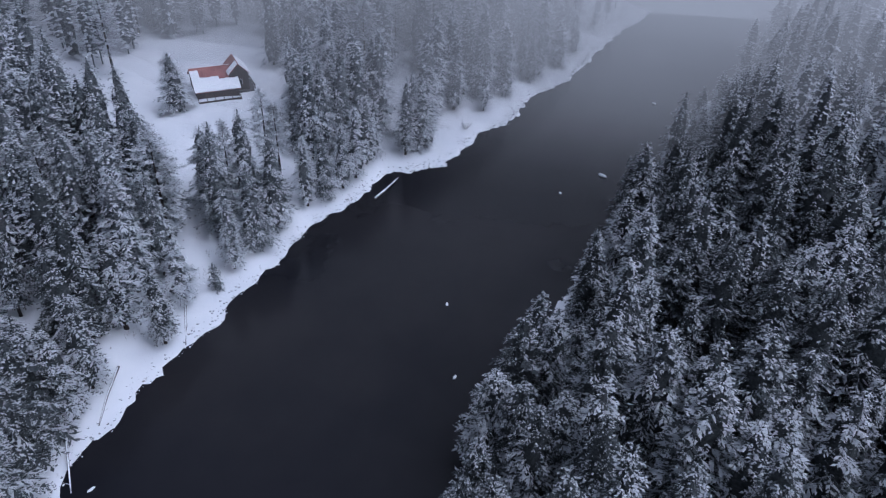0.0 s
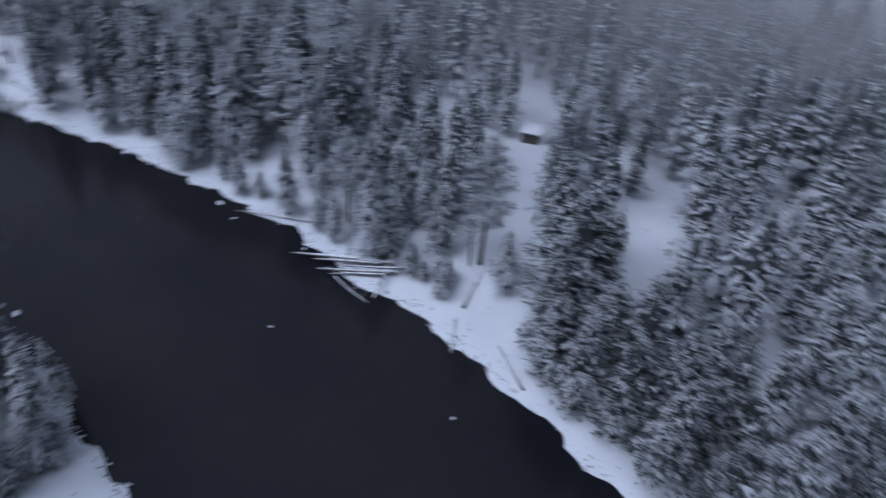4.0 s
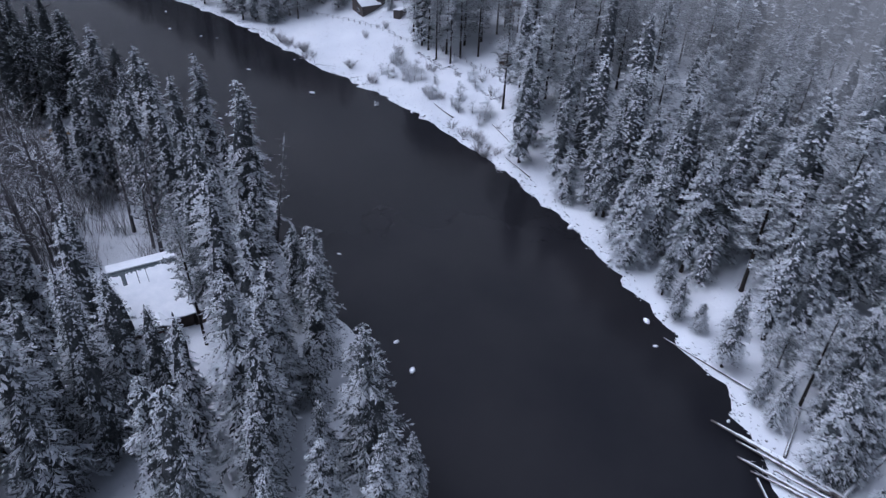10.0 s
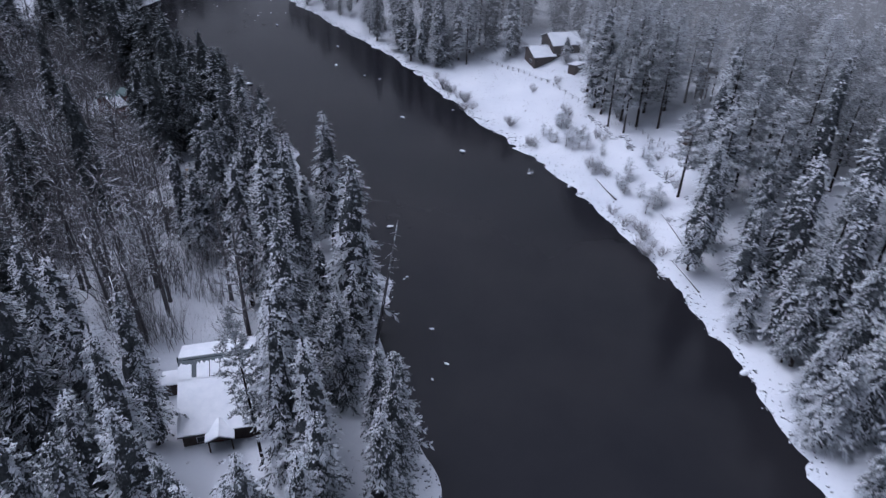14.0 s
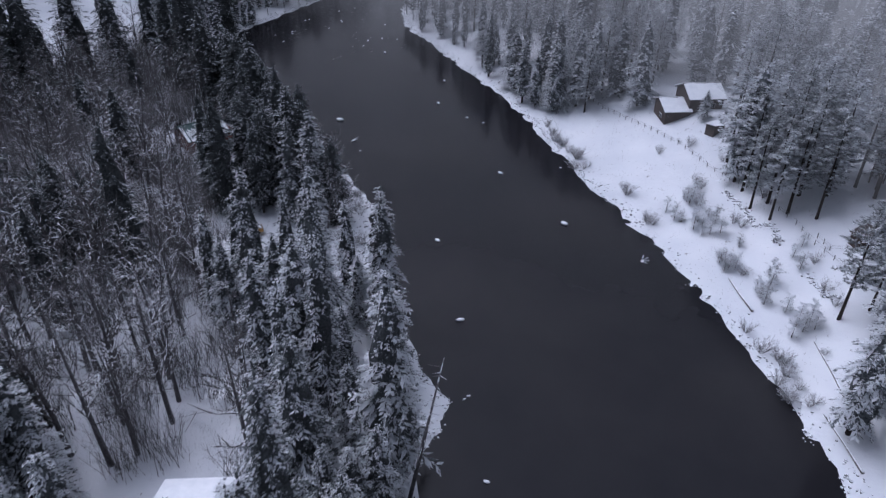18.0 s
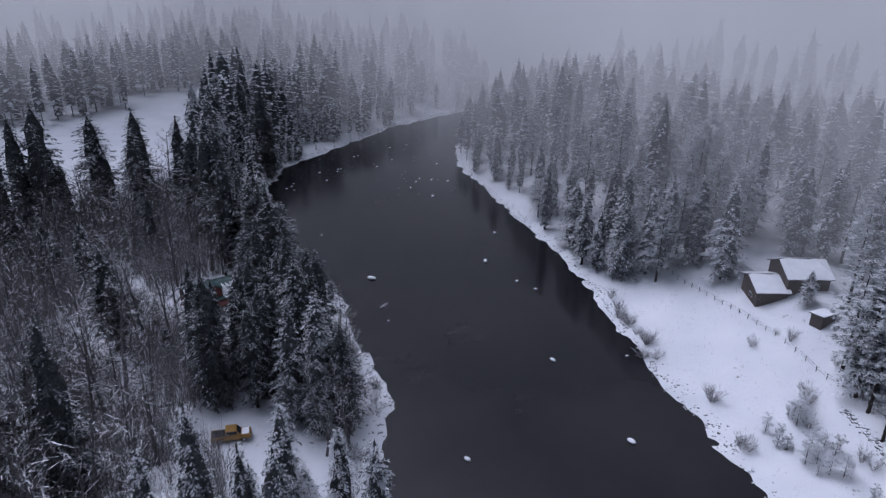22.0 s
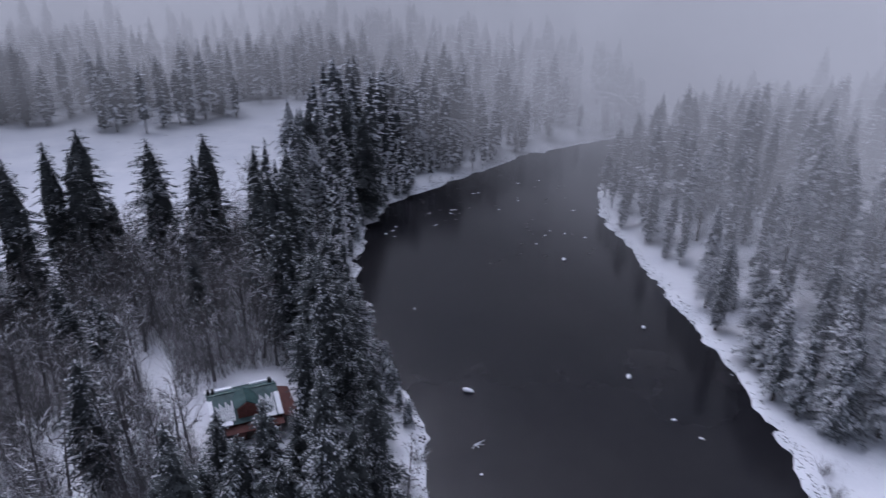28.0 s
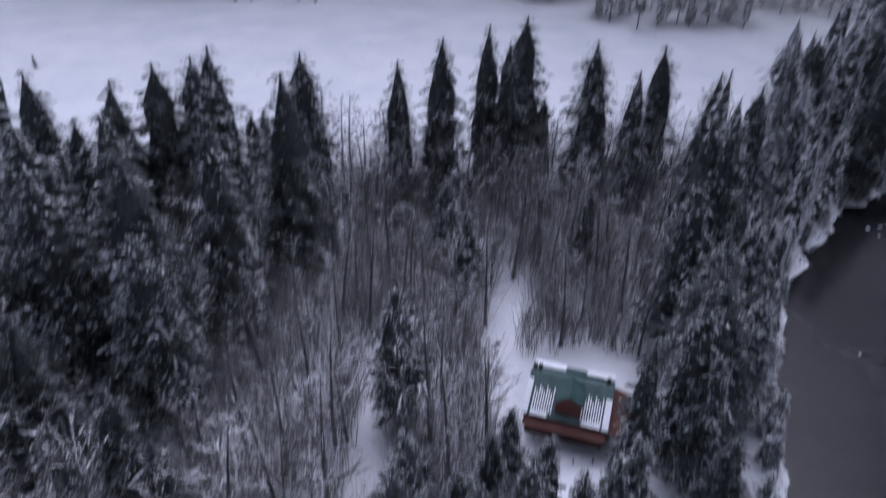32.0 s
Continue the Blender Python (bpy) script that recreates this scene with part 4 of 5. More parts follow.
meadow_bushes = [(-196.2, -25.4), (-205.7, -33.1), (-171, -3), (-182.7, 5.8), (-202.5, -18.1), (-197.5, -10.7), (-196.4, -9.2), (-184.8, -6.2), (-220, -52.9),
                 (-215.1, -47), (-217.5, -50), (-228.2, -59.8), (-195, -24), (-204.4, -32), (-188.5, 3.4), (-179.5, 7.5)]
for k, (x, y) in enumerate(meadow_bushes + bank_spots + meadow_spots + south_spots + edge_spots):
    s = rng.uniform(0.8, 1.2) if k < len(meadow_bushes) else rng.uniform(0.5, 1.3)
    planted(shrubs[k % 3], x, y, (s, s), rng.uniform(0, 6.28), 0.05)
for k, (x, y) in enumerate(((-204, -32), (-195, -25), (-211, -46))):
    settle(shrubs[k], x, y, 1.2)
young_spots = scattered(900, -330, 180, -200, 130, lambda x, y, d, n: (d > 3.5) & (d < 16) & (n | (x > -90)) & (drift(x, y, 9, 24) > 0.45), 34)[:105]
young_spots += scattered(900, -262, -190, -190, -100, lambda x, y, d, n: ~n & (d > 0.3) & (d < 2.6), 35)[:48]
young_spots += [(-62.4, -30.8), (-64, -27.1), (-63, -29), (31.9, 132.5), (23.3, 121.5), (87, 190), (-6.2, 171.7), (-115, -312), (-121, -311), (-94, -310), (-99, -311), (-59, -239)]
for k, (x, y) in enumerate(young_spots):
    s = rng.uniform(0.5, 1.25)
    planted(young[k % 3], x, y, (s, s), rng.uniform(0, 6.28), 0.05)
for k, (x, y) in enumerate(((-60, -16), (-58, -24), (37, 140))):
    settle(young[k], x, y, 1.0)

young_pine_spots = [(-200.4, -23.2), (-197.8, -21), (-204.3, -21.1), (-202.6, -19.6), (-195.5, -16.9), (-193.9, -15.1), (-194.2, -13.8), (-193.9, -12.1), (-197.7, -19.7),
                    (-197.7, -13.8), (-197.8, -16.8), (-191.4, -8.4), (-184.9, -9.2), (-185.8, -7.7), (-186.8, -10.4), (-178.6, -1.8), (-183, -1.8), (-181.7, -3.6),
                    (-172.2, 3.1), (-173.7, 4.3), (-174.4, 5.7), (-176.3, 3.4), (-177.3, 1.4), (-189.4, 0.1), (-192.2, 0.9), (-186.8, 1.6), (-203.6, -20.4), (-199.2, -15.4),
                    (-185.6, -8.6), (-180, -2.6), (-175.4, 4.8), (-205, -19.6), (-196, -15.6)]
for k, (x, y) in enumerate(young_pine_spots):
    s = rng.uniform(0.75, 1.3)
    if k < 3:
        settle(young_pine_models[k], x, y, s)
    else:
        planted(young_pine_models[k % 3], x, y, (s * 1.1, s), rng.uniform(0, 6.28), 0.05)


def thicket(rows, seed, name, label, height, stems, material=THICKET):
    """Many thin leafless stems, joined."""
    r = np.random.default_rng(seed)
    zs = terrain(np.array([p[0] for p in rows]), np.array([p[1] for p in rows]))
    vs, fs = [], []
    for (x, y), z in zip(rows, zs):
        for s in range(stems):
            h, t, q = height * r.uniform(0.5, 1.2), r.uniform(0, 6.28), r.uniform(0.05, 0.4)
            foot = np.array([x + r.uniform(-1, 1), y + r.uniform(-1, 1), z - 0.2])
            tip = foot + np.array([math.cos(t) * q * h, math.sin(t) * q * h, h])
            w = 0.011 * h ** 0.6
            for f, g, ww in ((foot, tip, w), (foot + (tip - foot) * r.uniform(0.3, 0.6), tip + r.uniform(-0.32, 0.32, 3) * h, w * 0.6),
                             (foot + (tip - foot) * r.uniform(0.4, 0.7), tip + r.uniform(-0.36, 0.36, 3) * h, w * 0.6)):
                k = len(vs)
                a = np.array([math.cos(t + 1.57), math.sin(t + 1.57), 0]) * ww
                b = np.array([math.cos(t), math.sin(t), 0]) * ww
                vs += [f + a, f - a, f + b * 1.7, g]
                fs += [(k, k + 1, k + 3), (k + 1, k + 2, k + 3), (k + 2, k, k + 3)]
    tagged(new(name, array_mesh(name, vs, fs, material)), label, "undergrowth", kind="stuff")


thicket(scattered(16000, -230, -95, -188, -40, lambda x, y, d, n: inside(x, y, LEAFLESS) & (d > 3) & ((x < -130) | (drift(x, y, 3.5, 29) > 0.6)) & ~in_any(x, y, CLEARINGS), 41)[:6200], 42,
        "undergrowth", "leafless saplings and brush dusted with snow under the bare trees", 6.6, 6)
thicket(scattered(3000, -132, -95, -100, -40, lambda x, y, d, n: inside(x, y, LEAFLESS) & (d > 3) & ~in_any(x, y, CLEARINGS), 55)[:900], 56,
        "undergrowth", "low pale brush bent under fresh snow between the bare trunks", 1.7, 7, PALE_BRUSH)
thicket(scattered(2600, -330, 200, -190, 130, lambda x, y, d, n: (d > 5) & (d < 70) & ~in_any(x, y, CLEARINGS) & ~inside(x, y, LEAFLESS), 43)[:900], 44,
        "undergrowth", "leafless brown brush on the forest floor", 1.8, 6)
thicket(scattered(5000, -330, 200, -190, 130, lambda x, y, d, n: n & (d > 0.8) & (d < 13) & (drift(x, y, 7, 26) > 0.38), 45)[:2200], 46,
        "grass_tufts", "dry brown grass tufts poking through the bank snow", 0.5, 5, DRY_GRASS)
thicket(scattered(1500, -72, -28, -46, 6, lambda x, y, d, n: ~n & (d > 1) & (drift(x, y, 8, 28) > 0.4), 49)[:320], 50,
        "grass_tufts", "dry brown grass tufts poking through the clearing snow", 0.5, 5, DRY_GRASS)
thicket(scattered(3000, -250, -155, -75, 14, lambda x, y, d, n: inside(x, y, MEADOW) & (d > 2) & (drift(x, y, 10, 27) > 0.48), 47)[:420], 48,
        "grass_tufts", "dry brown grass tufts poking through the meadow snow", 0.6, 5, DRY_GRASS)


# ---- stones, logs and driftwood ----
def stone_mesh(seed, flat, material):
    bm = bmesh.new()
    bmesh.ops.create_icosphere(bm, subdivisions=2, radius=1.0)
    r = np.random.default_rng(seed)
    for v in bm.verts:
        v.co *= 1 + r.uniform(-0.16, 0.16)
        v.co.z *= flat
    me = bpy.data.meshes.new("stone")
    bm.to_mesh(me)
    bm.free()
    me.materials.append(material)
    return me


def cap_mesh(seed, flat):
    bm = bmesh.new()
    bmesh.ops.create_icosphere(bm, subdivisions=2, radius=1.0)
    r = np.random.default_rng(seed)
    for v in bm.verts:
        v.co *= 1 + r.uniform(-0.08, 0.08)
        v.co.z = max(v.co.z, -0.12) * flat * 0.85 + flat * 0.42
    me = bpy.data.meshes.new("snow_cap")
    bm.to_mesh(me)
    bm.free()
    me.materials.append(SNOW)
    me.shade_smooth()
    return me


boulder_models = []
for k in range(4):
    b = thing("boulder", "dark river boulder with a cap of snow standing in the water", "boulder", "boulders in the river")
    put("stone", stone_mesh(300 + k, 0.62, BARE_STONE), b)
    put("snow_cap", cap_mesh(310 + k, 0.62), b)
    boulder_models.append(b)
BOULDERS = [(-93.9, -3.9, 0.55), (-99.4, -6.8, 0.45), (-133.2, 21.0, 0.6), (-108.1, 30.6, 0.6), (-102.6, 31.0, 0.55), (-89, 38, 0.6),
            (-187.7, -38.8, 0.95), (-151.7, -41.2, 0.8), (-120.2, -19.1, 0.5), (-116.5, -19.9, 0.5), (-126.7, -23.7, 0.45), (-229.3, -91.2, 0.95),
            (-245.6, -98.9, 0.8), (-206.2, -105.9, 1.7), (-169.9, -56.1, 0.7), (-200.7, -58.7, 0.75), (-210, -48.7, 0.5), (-194.1, -90.9, 0.45),
            (-258.7, -128.3, 0.9), (-224.6, -80, 0.55), (-223.7, -74.9, 0.5), (-47.2, 39.4, 0.6), (34.5, 52.6, 0.8), (42.2, 53.6, 0.6),
            (147, -1.2, 1.3), (136, 7, 0.7), (91.1, 20.7, 0.55), (74.5, 15.1, 0.55), (195.5, -11.8, 0.9), (-137.2, -32.5, 0.4), (-138, -32.3, 0.35),
            (-74.3, 25.9, 0.4), (-217.7, -132.5, 0.4)]
for k, (x, y, r) in enumerate(BOULDERS):
    m = Matrix.Translation((x, y, 0.05)) @ Euler((0, 0, rng.uniform(0, 6.28))).to_matrix().to_4x4() @ Matrix.Diagonal((r * rng.uniform(1, 1.3), r * rng.uniform(0.75, 1), r, 1))
    if k < 4:
        boulder_models[k].matrix_basis = m
    else:
        copy_thing(boulder_models[k % 4], m)
riffle = scattered(420, -335, -215, -192, -100, lambda x, y, d, n: (d < -3) & (drift(x, y, 12, 51) > 0.35) & (np.hypot(x + 268, y + 160) < 34), 52)[:66]
riffle_mesh = [stone_mesh(330 + k, 0.5, STONE if k == 0 else BARE_STONE) for k in range(3)]
for k, (x, y) in enumerate(riffle):
    s = tagged(new("riffle_stone", riffle_mesh[k % 3]), "low wet stone breaking the riffle at the river bend", "stone", "stones of the riffle")
    s.matrix_basis = Matrix.Translation((x, y, 0.02)) @ Matrix.Diagonal((rng.uniform(0.2, 0.6), rng.uniform(0.12, 0.3), rng.uniform(0.1, 0.2), 1))


def shore_stones(line, name, label, seed, lo, hi, count, spread=1.1):
    """Cobbles and clods along the water's edge, joined."""
    r = np.random.default_rng(seed)
    pts = []
    for (ax, ay), (bx, by) in zip(line, line[1:]):
        n = int(math.hypot(bx - ax, by - ay) * count)
        for k in range(n):
            t = r.random()
            if -345 < ax < 270:
                pts.append((ax + (bx - ax) * t + r.normal(0, spread), ay + (by - ay) * t + r.normal(0, spread)))
    bm = bmesh.new()
    bmesh.ops.create_icosphere(bm, subdivisions=1, radius=1.0)
    bv, bf = np.array([tuple(v.co) for v in bm.verts]), np.array([[v.index for v in f.verts] for f in bm.faces])
    bm.free()
    zs = terrain(np.array([p[0] for p in pts]), np.array([p[1] for p in pts]))
    pts, zs = zip(*[(p, z) for p, z in zip(pts, zs) if z > -0.2])
    vs, fs = [], []
    for k, ((x, y), z) in enumerate(zip(pts, zs)):
        s = r.uniform(lo, hi)
        v = bv * (1 + r.uniform(-0.2, 0.2, (len(bv), 1))) * s * np.array([1, r.uniform(0.6, 1.2), 0.6])
        vs.append(v + np.array([x, y, max(z, -0.08) + 0.1 * s]))
        fs.append(bf + k * len(bv))
    tagged(new(name, array_mesh(name, np.concatenate(vs), np.concatenate(fs), STONE)), label, "stones", kind="stuff")


shore_stones(NORTH, "shore_stones", "dark cobbles and clods along the snowy north water's edge", 61, 0.06, 0.24, 7.5)
shore_stones(SOUTH, "shore_stones", "dark cobbles and clods along the snowy south water's edge", 62, 0.06, 0.26, 6.5)
shore_stones([(-206.9, -14.6), (-203, -11.1), (-199.9, -8.6), (-196.8, -7.3), (-197.4, -4.8), (-193, -2.2)], "ditch_stones", "dark stones and clods along a ditch cut through the meadow snow", 63, 0.12, 0.34, 9, 0.3)
shore_stones([(-185.7, 2.5), (-183.5, 4.8), (-181.5, 5.8), (-181.4, 8.3)], "ditch_stones", "dark stones and clods at the ditch's lower end", 64, 0.12, 0.36, 8, 0.3)


def log(x0, y0, x1, y1, r, label, rise0=0.1, rise1=0.1, stubs=3, z0=None, z1=None):
    a = Vector((x0, y0, (ground_at(x0, y0) if z0 is None else z0) + r * 0.6 + rise0))
    b = Vector((x1, y1, (ground_at(x1, y1) if z1 is None else z1) + r * 0.6 + rise1))
    t = thing("fallen_log", label, "log", "fallen logs on the banks")
    vs, fs = [], []
    mid_p = a.lerp(b, 0.5) + Vector((rng.uniform(-0.3, 0.3), rng.uniform(-0.3, 0.3), 0))
    tube_arrays([a, mid_p, b], [r * 1.1, r * 0.8, r * 0.4], 7, vs, fs)
    put("stem", mesh_of("stem", vs, fs, LOG_WOOD, True), t)
    up = Vector((0, 0, r * 0.62))
    vs, fs = [], []
    tube_arrays([a.lerp(b, 0.03) + up, mid_p + up * 0.85, a.lerp(b, 0.95) + up * 0.45], [r * 0.62, r * 0.5, r * 0.24], 5, vs, fs)
    put("snow", mesh_of("snow", vs, fs, SNOW, True), t)
    for k in range(stubs):
        p = a.lerp(b, rng.uniform(0.4, 0.95))
        d = Vector((rng.uniform(-1, 1), rng.uniform(-1, 1), rng.uniform(0.1, 0.9))).normalized()
        vs, fs = [], []
        tube_arrays([p, p + d * rng.uniform(0.6, 1.6)], [r * 0.28, 0.015], 4, vs, fs)
        put("branch", mesh_of("branch", vs, fs, LOG_WOOD), t)
    return t


JAM = [(-76, 47.5, -88.6, 35.6, 0.34, 0.9, 0.3), (-74.5, 47, -83, 37.5, 0.3, 0.8, 0.2), (-77, 46, -85.5, 38, 0.28, 1.0, 0.3), (-75, 45.5, -81, 38.5, 0.24, 0.7, 0.2),
       (-78.5, 45.5, -86.6, 38.2, 0.26, 1.1, 0.5), (-80, 39, -72, 40.5, 0.15, 0.2, 0.2), (-86, 59, -72, 41.5, 0.36, 1.2, 0.7), (-74, 48.5, -80.5, 41, 0.22, 1.3, 0.9)]
for x0, y0, x1, y1, r, a, b in JAM:
    log(x0, y0, x1, y1, r, "bleached fallen log in a snowy log jam on the water's edge", a, b, 3,
        None if ground_at(x0, y0) > 0 else 0.0, None if ground_at(x1, y1) > 0 else 0.0)
for x0, y0, x1, y1, r in ((56, 69, 41, 55.5, 0.24), (61, 63, 51, 59, 0.2), (80, 63.5, 69, 57, 0.2), (57, 75, 54, 71, 0.25), (-16, 60, -19.5, 51.5, 0.25), (-8, 59, -16, 52.5, 0.25),
                          (-92, 44.5, -104.5, 32.5, 0.18), (-83, 43, -92, 48, 0.2), (-63, 52, -68, 60, 0.22), (-46, 50, -54, 52, 0.2),
                          (-160, 12, -172, 6, 0.2), (-150, 14, -158, 9, 0.18), (-132, 29, -139, 33, 0.2), (-176, -3, -183, -8, 0.2), (-57, 45.8, -62, 50, 0.2)):
    log(x0, y0, x1, y1, r, "snow-covered fallen log lying across the bank", 0.1, 0.1, 2, None if ground_at(x0, y0) > 0 else 0.0, None if ground_at(x1, y1) > 0 else 0.0)
log(121.1, 44.4, 130.9, 42.5, 0.3, "snow-topped log lying half in the river beside the bank", 0.05, 0.2, 1, 0.0, 0.0)
for x, y, turn in ((-197.8, -95.9, 0.6), (-182.6, -22.4, 1.1)):
    d = thing("driftwood", "bleached forked branch stranded in the shallow river", "driftwood", "driftwood in the river")
    for k in range(4):
        t = turn + k * 0.7
        vs, fs = [], []
        tube_arrays([(x, y, 0.0), (x + math.cos(t) * 0.7, y + math.sin(t) * 0.7, 0.25), (x + math.cos(t) * 1.7, y + math.sin(t) * 1.4, 0.5)], [0.12, 0.08, 0.02], 5, vs, fs)
        put("branch", mesh_of("branch", vs, fs, LOG_WOOD), d)

# a dead leaning pole of a tree on the south shore
snag = thing("dead_tree", "dead leaning spruce pole with short broken twigs on the shore", "tree")
vs, fs = [], []
sb = Vector((-118.5, -29.5, ground_at(-118.5, -29.5) - 0.4))
st = Vector((-121.5, -26.8, 21.5))
tube_arrays([sb, sb.lerp(st, 0.5), st], [0.26, 0.18, 0.04], 6, vs, fs)
put("trunk", mesh_of("trunk", vs, fs, BARK_GREY, True), snag)
for k in range(26):
    p = sb.lerp(st, rng.uniform(0.35, 0.98))
    t = rng.uniform(0, 6.28)
    vs, fs = [], []
    tube_arrays([p, p + Vector((math.cos(t), math.sin(t), rng.uniform(-0.3, 0.3))) * rng.uniform(0.6, 1.7)], [0.04, 0.012], 3, vs, fs)
    put("twig", mesh_of("twig", vs, fs, BARK_GREY), snag)


# ---- houses ----
def slope_pieces(width, run, top, eave, sign):
    """lay(x, v, lift): a place on one roof slope, v from the ridge (0) to the eave (1)."""
    n = Vector((0, sign * (top - eave), run)).normalized()
    return lambda x, v, lift: Vector((x, sign * run * v, top + (eave - top) * v)) + n * lift


def slab(lay, x0, x1, v0, v1, lo, hi, wavy=0.0, seed=0):
    """A slab lying on a slope; wavy: how far its edge wanders."""
    r = np.random.default_rng(seed)
    n = 9
    bm = bmesh.new()
    edge = []
    for i in range(n):
        edge.append((x0 + (x1 - x0) * i / (n - 1), v0 + (wavy * r.uniform(-1, 1) if wavy and v0 > 0.02 else 0)))
    for i in range(n):
        edge.append((x1 - (x1 - x0) * i / (n - 1), v1 + (wavy * 0.3 * r.uniform(-1, 1) if wavy else 0)))
    low = [bm.verts.new(lay(x, v, lo)) for x, v in edge]
    high = [bm.verts.new(lay(x, v, hi)) for x, v in edge]
    bm.faces.new(high)
    bm.faces.new(low[::-1])
    for i in range(len(edge)):
        j = (i + 1) % len(edge)
        bm.faces.new((low[i], low[j], high[j], high[i]))
    bmesh.ops.triangulate(bm, faces=bm.faces)
    bmesh.ops.recalc_face_normals(bm, faces=bm.faces)
    return bm


def window(parent, x, y, z, w, h, along="x"):
    if along == "x":
        f = part("window", box(x - w / 2, y - 0.05, z, x + w / 2, y + 0.05, z + h, 0.01), PALE_PAINT, parent, "pale painted window frame")
        part("pane", box(x - w / 2 + 0.08, y - 0.07, z + 0.08, x + w / 2 - 0.08, y + 0.07, z + h - 0.08, 0), GLASS_DARK, f, "dark window pane")
    else:
        f = part("window", box(x - 0.05, y - w / 2, z, x + 0.05, y + w / 2, z + h, 0.01), PALE_PAINT, parent, "pale painted window frame")
        part("pane", box(x - 0.07, y - w / 2 + 0.08, z + 0.08, x + 0.07, y + w / 2 - 0.08, z + h - 0.08, 0), GLASS_DARK, f, "dark window pane")


def house(name, label, place, length, front, back, ridge, eave_f, eave_b, walls, roof, snow_f, snow_b, over=0.45, sunk=0.0):
    """A gabled building: x along the ridge, +y to the front. snow_f, snow_b: slabs of snow (x0, x1, v0, v1) on each slope."""
    t = thing(name, label, "house")
    hx, yf, yb = length / 2 - over, front - over, -(back - over)
    lf, lb = slope_pieces(length, front, ridge, eave_f, 1), slope_pieces(length, back, ridge, eave_b, -1)
    zf, zb = ridge + (eave_f - ridge) * yf / front, ridge + (eave_b - ridge) * -yb / back
    part("front_wall", box(-hx, yf - 0.18, -1.2, hx, yf, zf - 0.02, 0.01), walls, t)
    part("back_wall", box(-hx, yb, -1.2, hx, yb + 0.18, zb - 0.02, 0.01), walls, t)
    for s in (-1, 1):
        part("gable_wall", prism([(yb + 0.18, -1.2), (yf - 0.18, -1.2), (yf - 0.18, zf - 0.05), (0, ridge - 0.03), (yb + 0.18, zb - 0.05)],
                                 s * hx, s * (hx - 0.18), lambda a, b, d: Vector((d, a, b))), walls, t)
    for side, lay in (("front", lf), ("back", lb)):
        part("roof_panel", slab(lay, -length / 2, length / 2, 0, 1, 0.0, 0.14), roof, t)
        ribs = int(length / 0.9)
        for k in range(ribs + 1):
            x = -length / 2 + length * k / ribs
            part("roof_rib", slab(lay, max(x - 0.03, -length / 2), min(x + 0.03, length / 2), 0, 1, 0.14, 0.18), roof, t)
    part("ridge_cap", box(-length / 2, -0.18, ridge + 0.06, length / 2, 0.18, ridge + 0.2, 0.03), roof, t)
    for k, (x0, x1, v0, v1) in enumerate(snow_f):
        part("roof_snow", slab(lf, x0, x1, v0, v1, 0.15, 0.36, 0.025, 70 + k), SNOW, t, "thick snow lying on the roof")
    for k, (x0, x1, v0, v1) in enumerate(snow_b):
        part("roof_snow", slab(lb, x0, x1, v0, v1, 0.15, 0.36, 0.02, 90 + k), SNOW, t, "thick snow lying on the roof")
    x, y, turn = place
    t.matrix_basis = Matrix.Translation((x, y, ground_at(x, y) - sunk)) @ Euler((0, 0, radians(turn))).to_matrix().to_4x4()
    return t, yf, yb, hx


# the cabin in the southern woods, snow slid from its ridge
h1, yf, yb, hx = house("cabin", "brown wooden cabin with a snow-covered slate metal roof among firs", (-103.9, -44.7, -56.5), 9.6, 10.6, 4.4, 5.2, 2.4, 3.6,
                       BOARDS_BROWN, METAL_SLATE,
                       [(-4.8, 4.8, 0.29, 1.0), (-4.8, -0.3, 0.075, 0.31), (-0.2, 0.92, 0.08, 0.31), (1.05, 2.55, 0.08, 0.31), (3.15, 4.8, 0.08, 0.31)],
                       [(-4.8, 4.8, 0.02, 1.0)])
window(h1, 2.2, yf + 0.02, 0.9, 1.2, 0.9)
part("door", box(-0.2, yf - 0.02, 0.0, 0.75, yf + 0.05, 2.0, 0.01), BOARDS_RED, h1, "red-brown plank door")
for s in (-1, 1):
    lay = (lambda s: lambda x, v, lift: Vector((s * 1.65 * v, x, 3.0 - 0.75 * v + lift)))(s)
    part("porch_roof", slab(lay, yf - 1.2, yf + 1.8, 0, 1, 0.0, 0.12), METAL_SLATE, h1)
    part("porch_snow", slab(lay, yf - 1.1, yf + 1.85, 0.0, 1.02, 0.13, 0.33, 0.02, 5), SNOW, h1, "snow on the porch roof")
    part("porch_post", box(s * 1.3 - 0.09, yf + 1.4, -0.8, s * 1.3 + 0.09, yf + 1.58, 2.4, 0.02), BOARDS_BROWN, h1)
part("porch_gable", prism([(-1.4, 2.36), (1.4, 2.36), (0, 2.98)], yf + 1.5, yf + 1.6, lambda a, b, d: Vector((a, d, b))), BOARDS_BROWN, h1)
part("porch_floor", box(-1.6, yf, -0.8, 1.6, yf + 1.7, 0.12, 0.02), BOARDS_GREY, h1)
part("lean_to", box(4.7, -1.8, -0.8, 7.3, 0.8, 2.0, 0.03), BOARDS_BROWN, h1)
part("lean_to_snow", box(4.65, -1.9, 2.02, 7.4, 0.9, 2.3, 0.1), SNOW, h1, "snow on the lean-to roof", True)
part("side_deck", box(-8.2, yf - 3.2, -0.5, -4.4, yf + 0.2, 0.25, 0.03), BOARDS_BROWN, h1)
part("stove_pipe", box(4.9, -1.2, -0.2, 5.15, -0.95, 4.9, 0.03), METAL_SLATE, h1)

